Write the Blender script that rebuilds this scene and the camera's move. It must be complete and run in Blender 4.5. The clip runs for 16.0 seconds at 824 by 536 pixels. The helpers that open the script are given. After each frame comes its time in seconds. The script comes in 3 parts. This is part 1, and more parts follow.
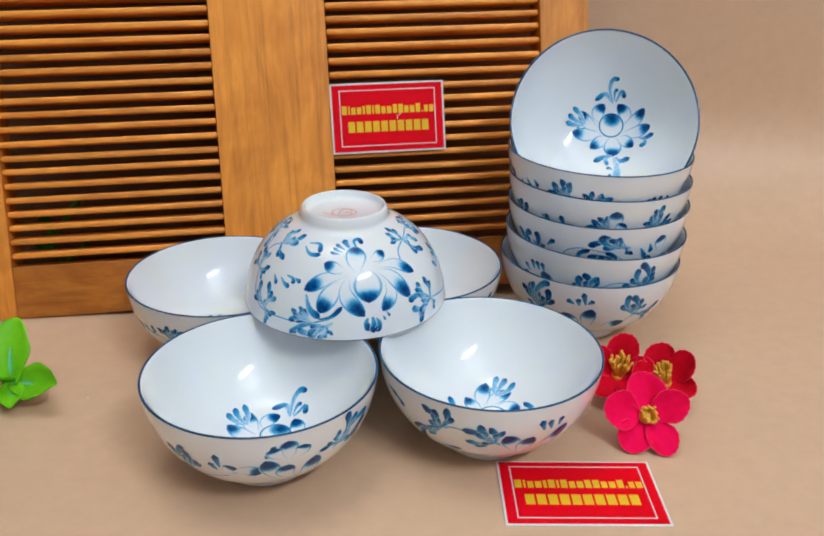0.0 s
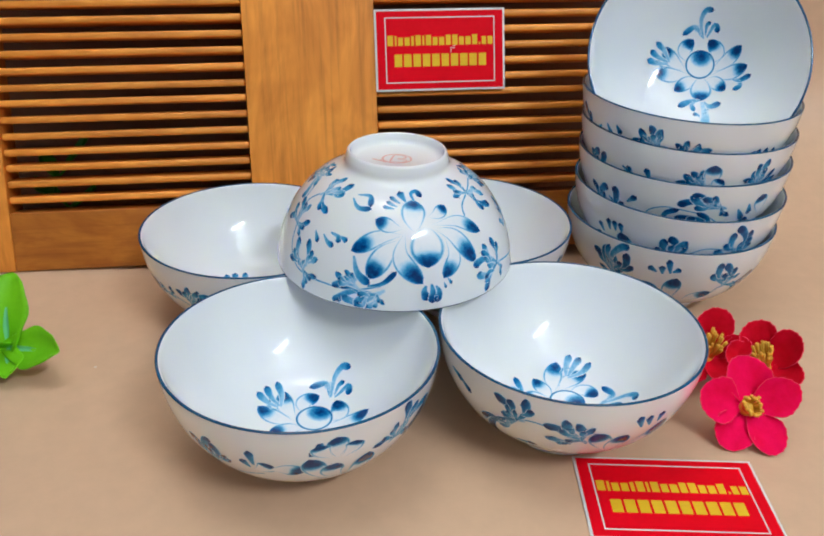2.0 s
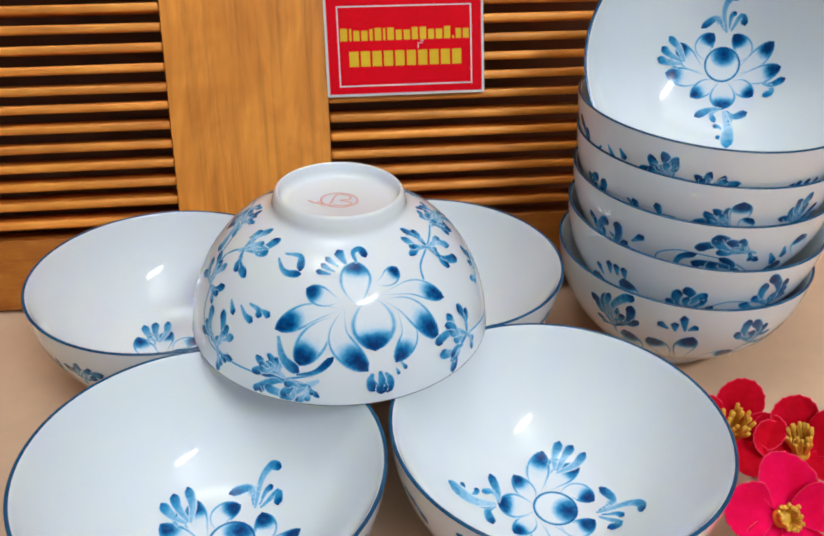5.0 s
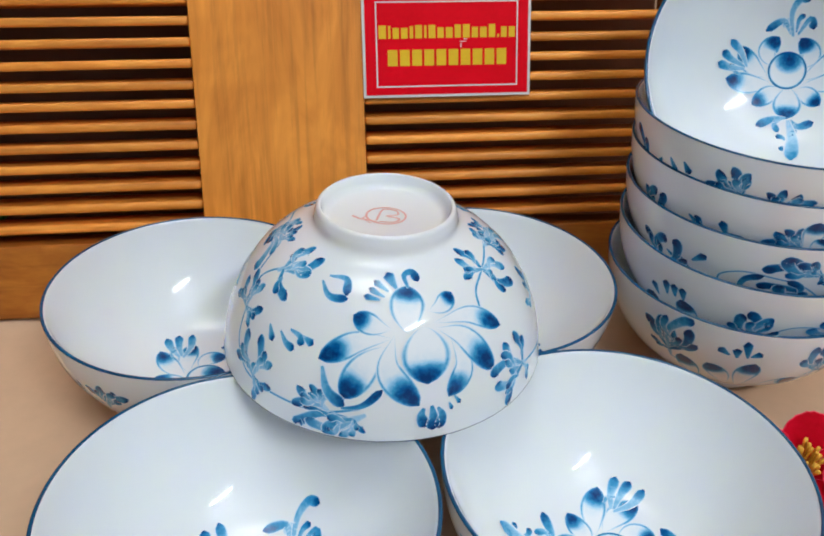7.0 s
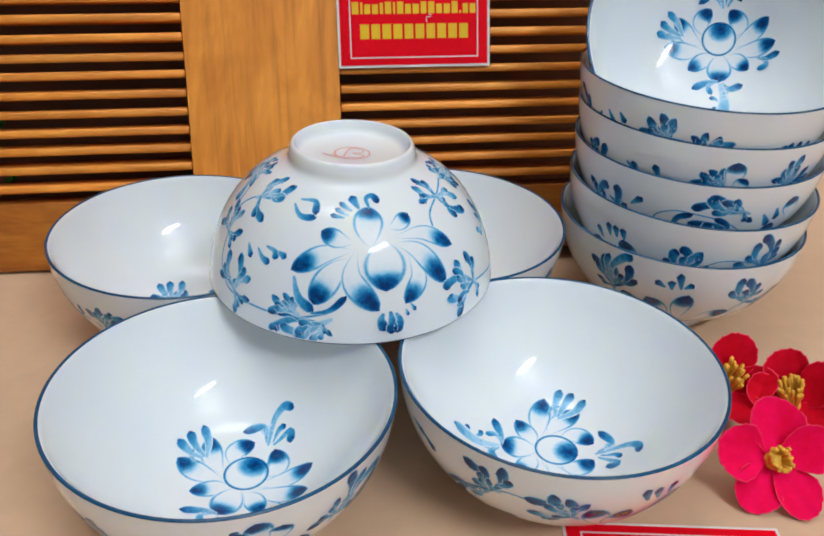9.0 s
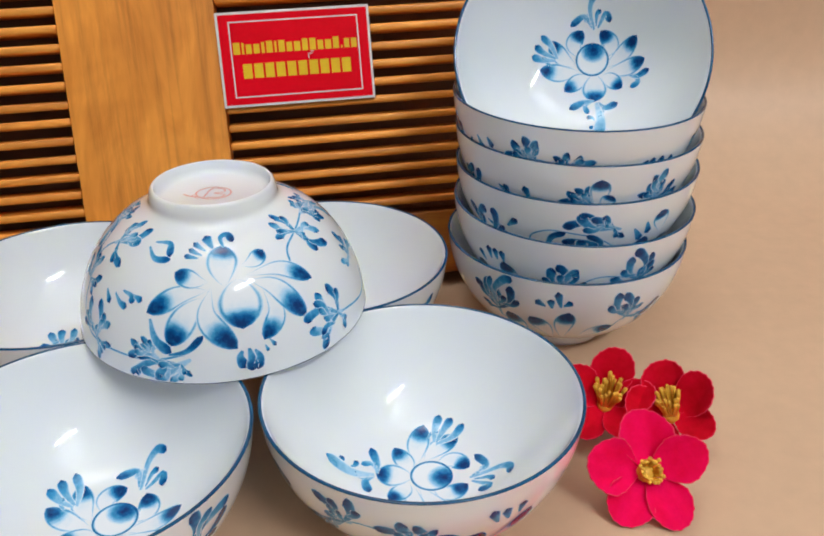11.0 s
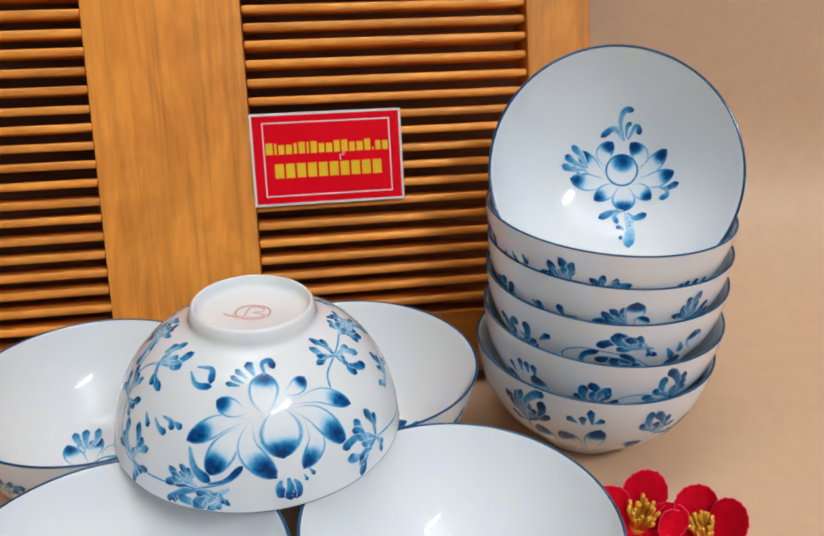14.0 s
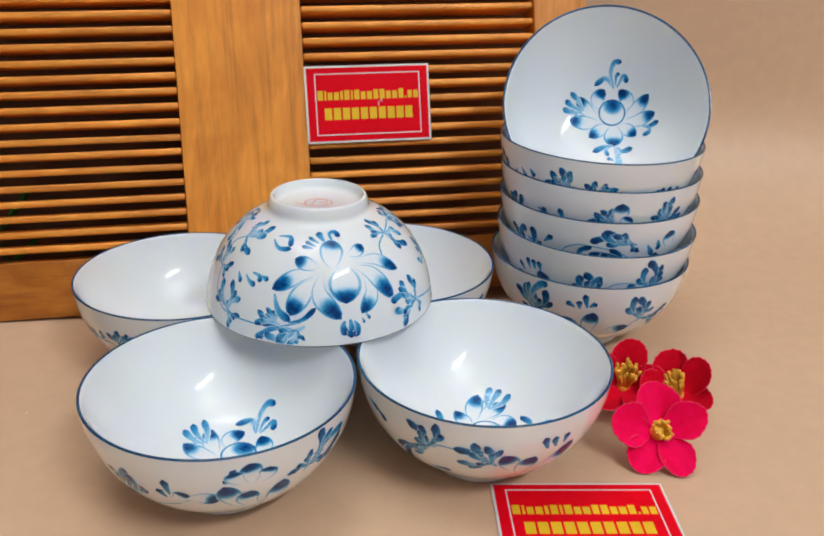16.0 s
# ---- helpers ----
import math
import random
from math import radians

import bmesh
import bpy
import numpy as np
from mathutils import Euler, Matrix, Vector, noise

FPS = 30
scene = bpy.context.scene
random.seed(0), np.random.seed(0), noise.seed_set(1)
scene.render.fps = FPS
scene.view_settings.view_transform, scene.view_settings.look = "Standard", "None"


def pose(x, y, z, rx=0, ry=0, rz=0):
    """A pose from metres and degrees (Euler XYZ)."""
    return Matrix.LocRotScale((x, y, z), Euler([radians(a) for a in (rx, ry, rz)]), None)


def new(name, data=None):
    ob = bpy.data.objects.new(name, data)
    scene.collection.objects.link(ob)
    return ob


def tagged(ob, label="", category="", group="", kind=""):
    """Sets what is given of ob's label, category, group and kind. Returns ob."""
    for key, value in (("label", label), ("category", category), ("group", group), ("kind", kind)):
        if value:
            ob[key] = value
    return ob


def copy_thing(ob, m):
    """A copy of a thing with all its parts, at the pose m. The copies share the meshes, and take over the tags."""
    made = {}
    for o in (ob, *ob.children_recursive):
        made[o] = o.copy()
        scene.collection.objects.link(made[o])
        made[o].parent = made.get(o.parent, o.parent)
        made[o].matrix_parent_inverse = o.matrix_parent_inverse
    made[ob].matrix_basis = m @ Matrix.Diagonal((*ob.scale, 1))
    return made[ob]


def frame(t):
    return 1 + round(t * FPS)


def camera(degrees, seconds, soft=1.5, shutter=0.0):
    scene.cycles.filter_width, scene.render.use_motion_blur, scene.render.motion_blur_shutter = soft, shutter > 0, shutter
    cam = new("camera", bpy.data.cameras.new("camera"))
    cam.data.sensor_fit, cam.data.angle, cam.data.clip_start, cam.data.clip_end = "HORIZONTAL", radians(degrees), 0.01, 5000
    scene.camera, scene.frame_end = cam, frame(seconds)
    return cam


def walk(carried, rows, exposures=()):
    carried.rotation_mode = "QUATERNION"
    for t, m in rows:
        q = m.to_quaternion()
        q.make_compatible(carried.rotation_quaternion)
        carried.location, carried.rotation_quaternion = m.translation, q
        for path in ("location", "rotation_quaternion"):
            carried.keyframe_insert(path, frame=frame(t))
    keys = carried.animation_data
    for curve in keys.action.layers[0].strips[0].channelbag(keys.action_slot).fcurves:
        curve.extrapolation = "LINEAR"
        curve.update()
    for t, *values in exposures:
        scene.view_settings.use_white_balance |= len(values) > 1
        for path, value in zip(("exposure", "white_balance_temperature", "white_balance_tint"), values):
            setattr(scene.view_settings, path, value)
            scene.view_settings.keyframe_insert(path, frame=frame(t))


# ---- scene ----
# ---- camera ----
cam = camera(52.57, 16.0, soft=1.9)
PATH = [
    (0.0, 0.0193, 0.0061, 0.2988, 2.041, -24.848, 0.912),
    (0.5, 0.0166, 0.0086, 0.2873, 2.121, -24.555, 1.477),
    (1.0, 0.0083, 0.0212, 0.2755, 2.241, -25.484, 1.636),
    (1.5, -0.0024, 0.0453, 0.2704, 2.322, -26.682, 1.903),
    (2.0, -0.0122, 0.0753, 0.2709, 2.489, -28.417, 2.077),
    (2.5, -0.0160, 0.1025, 0.2723, 2.511, -28.968, 2.255),
    (3.0, -0.0142, 0.1282, 0.2742, 2.664, -29.695, 2.266),
    (3.5, -0.0046, 0.1433, 0.2719, 3.143, -30.417, 1.651),
    (4.0, 0.0029, 0.1517, 0.2699, 2.561, -30.777, 1.599),
    (6.5, -0.0064, 0.2129, 0.2643, 2.207, -31.801, 2.397),
    (7.0, -0.0178, 0.2076, 0.2642, 2.348, -32.060, 2.835),
    (7.5, -0.0221, 0.1941, 0.2608, 2.551, -31.543, 3.051),
    (8.0, -0.0211, 0.1718, 0.2558, 2.475, -31.189, 3.325),
    (8.5, -0.0139, 0.1535, 0.2524, 2.355, -30.838, 3.149),
    (11.0, 0.0506, 0.1534, 0.2563, 0.947, -28.438, -0.209),
    (11.5, 0.0493, 0.1695, 0.2584, 0.871, -28.296, -0.534),
    (12.0, 0.0489, 0.1916, 0.2615, 0.645, -28.492, -0.523),
    (12.5, 0.0460, 0.2126, 0.2692, 0.315, -27.998, 0.129),
    (13.0, 0.0401, 0.2256, 0.2811, 0.168, -27.539, 0.127),
    (13.5, 0.0361, 0.2073, 0.2864, 0.277, -26.426, 0.304),
    (14.0, 0.0299, 0.1692, 0.2887, 0.354, -25.793, 1.353),
    (14.5, 0.0254, 0.1315, 0.2895, 0.710, -25.249, 1.366),
    (15.0, 0.0210, 0.0998, 0.2809, 0.798, -24.809, 1.355),
    (15.5, 0.0190, 0.0746, 0.2755, 0.814, -24.212, 1.570),
    (16.0, 0.0163, 0.0537, 0.2676, 0.572, -23.960, 1.562),
]
walk(cam, [(t, pose(x, y, z, 90 + pitch, 0, yaw) @ pose(0, 0, 0, 0, 0, roll)) for t, x, y, z, yaw, pitch, roll in PATH],
     [(0.0, 0.06, 6270, 10), (8.5, 0.04, 6300, 10), (11.0, 0.06, 6580, 12), (16.0, 0.06, 6580, 12)])

# ---- light: a bare hanging tube and an added upward fill, under a white ceiling ----
world = bpy.data.worlds.new("world")
scene.world = world
world.use_nodes = True
world.node_tree.nodes["Background"].inputs[0].default_value = (0.9, 0.95, 1.0, 1)
world.node_tree.nodes["Background"].inputs[1].default_value = 0.05


def tube_lamp(x, y, z, turn, length, watts, colour, tilt=0):
    data = bpy.data.lights.new("tube_or_fill_glow", "AREA")
    data.shape, data.size, data.size_y = "RECTANGLE", 0.018, length
    data.energy, data.color = watts, colour
    ob = new("tube_or_fill_glow", data)
    ob.matrix_world = pose(x, y, z, tilt, 0, turn)
    return ob


COOL, WARM_FILL = (0.925, 0.975, 1.0), (1.0, 0.990, 0.96)
# the second is an added fill: it only lights the ceiling for soft bounce
LAMPS = ((0.85, -0.80, 1.632, -38, 22.5, 18, COOL), (-0.25, 0.30, 1.90, 82, 0, 22, WARM_FILL))
for x, y, z, turn, down, above, glow in LAMPS:
    if down:
        tube_lamp(x, y, z - 0.012, turn, 0.6, down, glow)
    tube_lamp(x, y, z + 0.012, -turn, 0.6, above, glow, 180)


# ---- materials ----
def material(name, colour, rough=0.5, metal=0.0, spec=0.5):
    m = bpy.data.materials.new(name)
    m.use_nodes = True
    b = m.node_tree.nodes["Principled BSDF"]
    b.inputs["Base Color"].default_value = (*colour, 1)
    b.inputs["Roughness"].default_value = rough
    b.inputs["Metallic"].default_value = metal
    b.inputs["Specular IOR Level"].default_value = spec
    return m, m.node_tree, b


def node(tree, kind, **values):
    n = tree.nodes.new(kind)
    for key, value in values.items():
        n.inputs[key].default_value = value
    return n


def ramp(tree, fac, stops):
    r = tree.nodes.new("ShaderNodeValToRGB")
    e = r.color_ramp.elements
    while len(e) < len(stops):
        e.new(0.5)
    for el, (p, c) in zip(e, stops):
        el.position, el.color = p, (*c, 1)
    tree.links.new(fac, r.inputs[0])
    return r.outputs[0]


def coords(tree, scale, kind="Object"):
    tc = tree.nodes.new("ShaderNodeTexCoord")
    mp = tree.nodes.new("ShaderNodeMapping")
    mp.inputs["Scale"].default_value = scale
    tree.links.new(tc.outputs[kind], mp.inputs["Vector"])
    return mp.outputs[0]


def noise_of(tree, vec, scale, detail=4, rough=0.5, distortion=0.0):
    n = node(tree, "ShaderNodeTexNoise", Scale=scale, Detail=detail, Roughness=rough, Distortion=distortion)
    tree.links.new(vec, n.inputs["Vector"])
    return n.outputs["Fac"]


def mixed(tree, fac, a, b, blend="MIX"):
    m = tree.nodes.new("ShaderNodeMix")
    m.data_type, m.blend_type = "RGBA", blend
    for value, sock in ((fac, m.inputs[0]), (a, m.inputs[6]), (b, m.inputs[7])):
        if hasattr(value, "links"):
            tree.links.new(value, sock)
        else:
            sock.default_value = value if not isinstance(value, tuple) else (*value, 1)
    return m.outputs[2]


def bump(tree, b, height, strength, dist):
    n = node(tree, "ShaderNodeBump", Strength=strength, Distance=dist)
    tree.links.new(height, n.inputs["Height"])
    tree.links.new(n.outputs[0], b.inputs["Normal"])


def wood(name, along, light, dark):
    """Honey-stained hardwood whose grain runs along one local axis."""
    m, t, b = material(name, light, 0.38, 0, 0.4)
    fine = [260.0, 260.0, 260.0]
    fine[along] = 9.0
    broad = [26.0, 26.0, 26.0]
    broad[along] = 8.0
    info = t.nodes.new("ShaderNodeObjectInfo")
    tc = t.nodes.new("ShaderNodeTexCoord")
    shift = t.nodes.new("ShaderNodeVectorMath")
    shift.operation = "ADD"
    scl = t.nodes.new("ShaderNodeMath")
    scl.operation = "MULTIPLY"
    scl.inputs[1].default_value = 7.0
    t.links.new(info.outputs["Random"], scl.inputs[0])
    t.links.new(tc.outputs["Object"], shift.inputs[0])
    t.links.new(scl.outputs[0], shift.inputs[1])

    def mapped(s):
        mp = t.nodes.new("ShaderNodeMapping")
        mp.inputs["Scale"].default_value = s
        t.links.new(shift.outputs[0], mp.inputs["Vector"])
        return mp.outputs[0]

    g1 = noise_of(t, mapped(fine), 1.0, 5, 0.65)
    g2 = noise_of(t, mapped(broad), 1.0, 4, 0.6, 4.2)
    base = mixed(t, ramp(t, g2, [(0.32, (0, 0, 0)), (0.68, (1, 1, 1))]), light, dark)
    patchy = noise_of(t, mapped((14, 14, 14)), 1.0, 3, 0.6, 0.8)
    base = mixed(t, 0.8, base, ramp(t, patchy, [(0.33, (0.80, 0.73, 0.66)), (0.55, (1, 1, 1)), (0.75, (1.1, 1.1, 1.05))]), "MULTIPLY")
    pores = ramp(t, g1, [(0.32, (0.50, 0.40, 0.32)), (0.50, (1, 1, 1))])
    col = mixed(t, 0.42, base, pores, "MULTIPLY")
    tone = ramp(t, info.outputs["Random"], [(0.0, (0.84, 0.82, 0.78)), (1.0, (1.08, 1.06, 1.04))])
    col = mixed(t, 1.0, col, tone, "MULTIPLY")
    t.links.new(col, b.inputs["Base Color"])
    r = ramp(t, g1, [(0.3, (0.5, 0.5, 0.5)), (0.7, (0.33, 0.33, 0.33))])
    t.links.new(r, b.inputs["Roughness"])
    bump(t, b, g1, 0.25, 0.0004)
    return m


WOOD_LIGHT, WOOD_DARK = (0.88, 0.355, 0.055), (0.72, 0.257, 0.034)
WOOD_UP = wood("stained_wood_upright", 2, WOOD_LIGHT, WOOD_DARK)
WOOD_ACROSS = wood("stained_wood_across", 0, (0.95, 0.395, 0.062), (0.83, 0.295, 0.038))
WOOD_RAIL = wood("stained_wood_rail", 0, (0.58, 0.21, 0.030), (0.38, 0.115, 0.014))


def porcelain():
    m, t, b = material("white_porcelain", (0.82, 0.83, 0.79), 0.045, 0, 0.55)
    v = coords(t, (1, 1, 1))
    big = noise_of(t, v, 14, 2)
    col = ramp(t, big, [(0.3, (0.795, 0.838, 0.876)), (0.7, (0.815, 0.853, 0.888))])
    t.links.new(col, b.inputs["Base Color"])
    b.inputs["Subsurface Weight"].default_value = 0.8
    b.inputs["Subsurface Radius"].default_value = (0.012, 0.012, 0.009)
    b.inputs["Coat Weight"].default_value = 0.4
    b.inputs["Coat Roughness"].default_value = 0.03
    bump(t, b, noise_of(t, v, 35, 2), 0.02, 0.0004)
    return m


def cobalt():
    """Brushed cobalt under a clear glaze: u is how much pigment lies there."""
    m, t, b = material("cobalt_brushwork", (0.1, 0.25, 0.5), 0.10, 0, 0.3)
    tc = t.nodes.new("ShaderNodeTexCoord")
    sep = t.nodes.new("ShaderNodeSeparateXYZ")
    t.links.new(tc.outputs["UV"], sep.inputs[0])
    v = coords(t, (1, 1, 1))
    wash = noise_of(t, v, 420, 4, 0.6)
    amount = t.nodes.new("ShaderNodeMath")
    amount.operation = "MULTIPLY_ADD"
    mm = ramp(t, wash, [(0.25, (0.72, 0.72, 0.72)), (0.75, (1.2, 1.2, 1.2))])
    t.links.new(sep.outputs[0], amount.inputs[0])
    t.links.new(mm, amount.inputs[1])
    amount.inputs[2].default_value = 0.0
    col = ramp(t, amount.outputs[0], [(0.0, (0.783, 0.831, 0.878)), (0.06, (0.775, 0.825, 0.878)), (0.25, (0.31, 0.595, 0.81)), (0.46, (0.038, 0.295, 0.57)), (0.72, (0.002, 0.105, 0.31)), (1.0, (0.002, 0.034, 0.15))])
    t.links.new(col, b.inputs["Base Color"])
    b.inputs["Coat Weight"].default_value = 0.12
    b.inputs["Coat Roughness"].default_value = 0.03
    return m


def speckled(name, a, b2, rough, scale, relief=0.0, spec=0.4):
    m, t, b = material(name, a, rough, 0, spec)
    v = coords(t, (1, 1, 1))
    f = noise_of(t, v, scale, 5, 0.6)
    g = noise_of(t, v, scale * 14, 3, 0.6)
    col = ramp(t, f, [(0.3, a), (0.7, b2)])
    col = mixed(t, 0.35, col, ramp(t, g, [(0.3, (0.82, 0.82, 0.82)), (0.7, (1.0, 1.0, 1.0))]), "MULTIPLY")
    t.links.new(col, b.inputs["Base Color"])
    if relief:
        bump(t, b, g, 0.4, relief)
    return m


PORCELAIN, COBALT = porcelain(), cobalt()
RIM_BLUE = speckled("rim_blue", (0.002, 0.048, 0.13), (0.006, 0.10, 0.22), 0.1, 40, 0, 0.55)
SEAL_RED = speckled("seal_red", (0.80, 0.42, 0.38), (0.80, 0.54, 0.52), 0.15, 90)
def specks(m, cells, size):
    """Sparse crumbs of dust, pale and dark, over a material."""
    t = m.node_tree
    b = t.nodes["Principled BSDF"]
    under = b.inputs["Base Color"].links[0].from_socket
    vo = node(t, "ShaderNodeTexVoronoi", Scale=cells)
    t.links.new(coords(t, (1, 1, 1)), vo.inputs["Vector"])
    dot = ramp(t, vo.outputs["Distance"], [(0.0, (1, 1, 1)), (size, (1, 1, 1)), (size * 1.6, (0, 0, 0))])
    kind = ramp(t, vo.outputs["Color"], [(0.0, (0.25, 0.18, 0.14)), (0.42, (0.3, 0.22, 0.16)), (0.5, (0.82, 0.78, 0.72)), (1.0, (0.85, 0.82, 0.78))])
    t.links.new(mixed(t, dot, under, kind), b.inputs["Base Color"])


SHEET = speckled("beige_sheet", (0.662, 0.446, 0.294), (0.692, 0.471, 0.313), 0.42, 6, 0.00006, 0.35)
specks(SHEET, 17, 0.012)
CARD_WHITE = speckled("card_white", (0.80, 0.79, 0.78), (0.74, 0.73, 0.73), 0.3, 60)
CARD_RED = speckled("card_red", (0.84, 0.001, 0.014), (0.78, 0.001, 0.010), 0.5, 50, 0, 0.08)
CARD_YELLOW = speckled("card_yellow", (0.88, 0.58, 0.02), (0.82, 0.50, 0.015), 0.3, 60)
PETAL = speckled("red_petal_cloth", (0.78, 0.002, 0.030), (0.56, 0.001, 0.012), 0.85, 70, 0.0001, 0.1)
PETAL_PINK = speckled("pink_petal_cloth", (0.95, 0.003, 0.125), (0.84, 0.001, 0.060), 0.85, 70, 0.0001, 0.1)
PETAL_HEM = speckled("frayed_petal_hem", (0.90, 0.02, 0.09), (0.92, 0.10, 0.18), 0.9, 400, 0, 0.1)
STAMEN = speckled("yellow_stamen", (0.85, 0.50, 0.06), (0.72, 0.36, 0.03), 0.5, 300)
LEAF = speckled("green_plastic_leaf", (0.21, 0.62, 0.007), (0.14, 0.49, 0.005), 0.5, 60, 0.0001, 0.25)
LEAF_RIB = speckled("pale_green_rib", (0.18, 0.62, 0.28), (0.12, 0.5, 0.2), 0.35, 60)
LEAF_DEEP = speckled("deep_green_leaf", (0.07, 0.46, 0.03), (0.035, 0.28, 0.016), 0.4, 60)
# dark brown standing in for the shade between the slats
SHADE_BOARD = speckled("gap_shade_brown", (0.31, 0.18, 0.125), (0.24, 0.14, 0.095), 0.7, 9)
WALL = speckled("wall_paint", (0.46, 0.46, 0.46), (0.43, 0.43, 0.435), 0.8, 3, 0.0003)
CEILING = speckled("ceiling_paint", (0.85, 0.865, 0.86), (0.82, 0.835, 0.83), 0.8, 3, 0.0003)
FLOOR = speckled("floor_tile", (0.30, 0.29, 0.28), (0.26, 0.25, 0.24), 0.35, 5)
STEEL = speckled("white_steel", (0.78, 0.78, 0.77), (0.72, 0.72, 0.71), 0.4, 20)


# ---- mesh helpers ----
def link_mesh(name, bm, mat, smooth=True):
    me = bpy.data.meshes.new(name)
    bmesh.ops.recalc_face_normals(bm, faces=bm.faces[:])
    bm.to_mesh(me)
    bm.free()
    me.materials.append(mat)
    if smooth:
        me.polygons.foreach_set("use_smooth", [True] * len(me.polygons))
    return me


def part(name, bm, mat, parent, label="", smooth=True):
    ob = new(name, link_mesh(name, bm, mat, smooth))
    ob.parent = parent
    if label:
        tagged(ob, label)
    return ob


def solid(name, bm, mat, smooth=False):
    return new(name, link_mesh(name, bm, mat, smooth))


def box(bm, x0, x1, y0, y1, z0, z1, bevel=0.0, seg=2):
    made = bmesh.ops.create_cube(bm, size=1.0)["verts"]
    bmesh.ops.transform(bm, verts=made, matrix=Matrix.LocRotScale(((x0 + x1) / 2, (y0 + y1) / 2, (z0 + z1) / 2), None, (x1 - x0, y1 - y0, z1 - z0)))
    if bevel:
        edges = {e for v in made for e in v.link_edges}
        bmesh.ops.bevel(bm, geom=list(edges), offset=bevel, segments=seg, profile=0.6, affect="EDGES")
    return bm


def lathe(bm, profile, n=96):
    """Turn a profile of (radius, height) round the z axis."""
    rings = []
    for r, z in profile:
        if r < 1e-6:
            rings.append([bm.verts.new((0, 0, z))])
        else:
            rings.append([bm.verts.new((r * math.cos(2 * math.pi * k / n), r * math.sin(2 * math.pi * k / n), z)) for k in range(n)])
    for a, b in zip(rings, rings[1:]):
        for k in range(n):
            j = (k + 1) % n
            q = [a[k % len(a)], a[j % len(a)], b[j % len(b)], b[k % len(b)]]
            q = list(dict.fromkeys(q))
            if len(q) > 2:
                bm.faces.new(q)
    return bm


def glide(points, steps=6):
    """A smooth line through the points (Catmull-Rom)."""
    p = [Vector(q) for q in points]
    p = [2 * p[0] - p[1], *p, 2 * p[-1] - p[-2]]
    out = []
    for a, b, c, d in zip(p, p[1:], p[2:], p[3:]):
        for k in range(steps):
            t = k / steps
            out.append(0.5 * (2 * b + (c - a) * t + (2 * a - 5 * b + 4 * c - d) * t * t + (3 * b - a - 3 * c + d) * t ** 3))
    return out + [p[-2]]


# ---- room ----
X0, X1, Y0, Y1, Z0, Z1 = -1.9, 2.0, -2.3, 1.3, -0.76, 2.25
for name, dims in (("floor", (X0, X1, Y0, Y1, Z0 - 0.1, Z0)), ("ceiling", (X0, X1, Y0, Y1, Z1, Z1 + 0.1)),
                   ("wall_north", (X0, X1, Y1, Y1 + 0.1, Z0, Z1)), ("wall_south", (X0, X1, Y0 - 0.1, Y0, Z0, Z1)),
                   ("wall_west", (X0 - 0.1, X0, Y0 - 0.1, Y1 + 0.1, Z0, Z1)), ("wall_east", (X1, X1 + 0.1, Y0 - 0.1, Y1 + 0.1, Z0, Z1))):
    ob = solid(name, box(bmesh.new(), *dims), {"floor": FLOOR, "ceiling": CEILING}.get(name, WALL))
    tagged(ob, {"floor": "plain grey tiled shop floor", "ceiling": "plain white painted ceiling"}.get(name, "plain pale painted room wall"), name.split("_")[0], kind="structure")


def lamp_fixture(x, y, z, turn):
    top = tagged(new("tube_lamp"), "white ceiling fitting, out of view, for tube or added fill", "ceiling lamp")
    part("housing", box(bmesh.new(), -0.012, 0.012, -0.33, 0.33, -0.006, 0.006, 0.003), STEEL, top, smooth=False)
    for s in (-1, 1):
        part("tube_holder", box(bmesh.new(), -0.016, 0.016, s * 0.332 - 0.010, s * 0.332 + 0.010, -0.016, 0.016, 0.003), STEEL, top, smooth=False)
        part("hanger", lathe(bmesh.new(), [(0, 0.016), (0.0025, 0.016), (0.0025, Z1 - z), (0, Z1 - z)], 8), STEEL, top).matrix_basis = pose(0, s * 0.332, 0)
    top.matrix_world = pose(x, y, z, 0, 0, turn)


for x, y, z, turn, down, above, glow in LAMPS:
    lamp_fixture(x, y, z, turn)

# ---- table and the seamless beige sheet ----
table = tagged(new("table"), "plain wooden table under the beige sheet", "table")
part("tabletop", box(bmesh.new(), -0.75, 0.85, -0.30, 0.86, -0.035, -0.003, 0.004), WOOD_ACROSS, table, smooth=False)
for x in (-0.70, 0.80):
    for y in (-0.25, 0.81):
        part("leg", box(bmesh.new(), x - 0.025, x + 0.025, y - 0.025, y + 0.025, Z0, -0.035, 0.003), WOOD_UP, table, smooth=False)


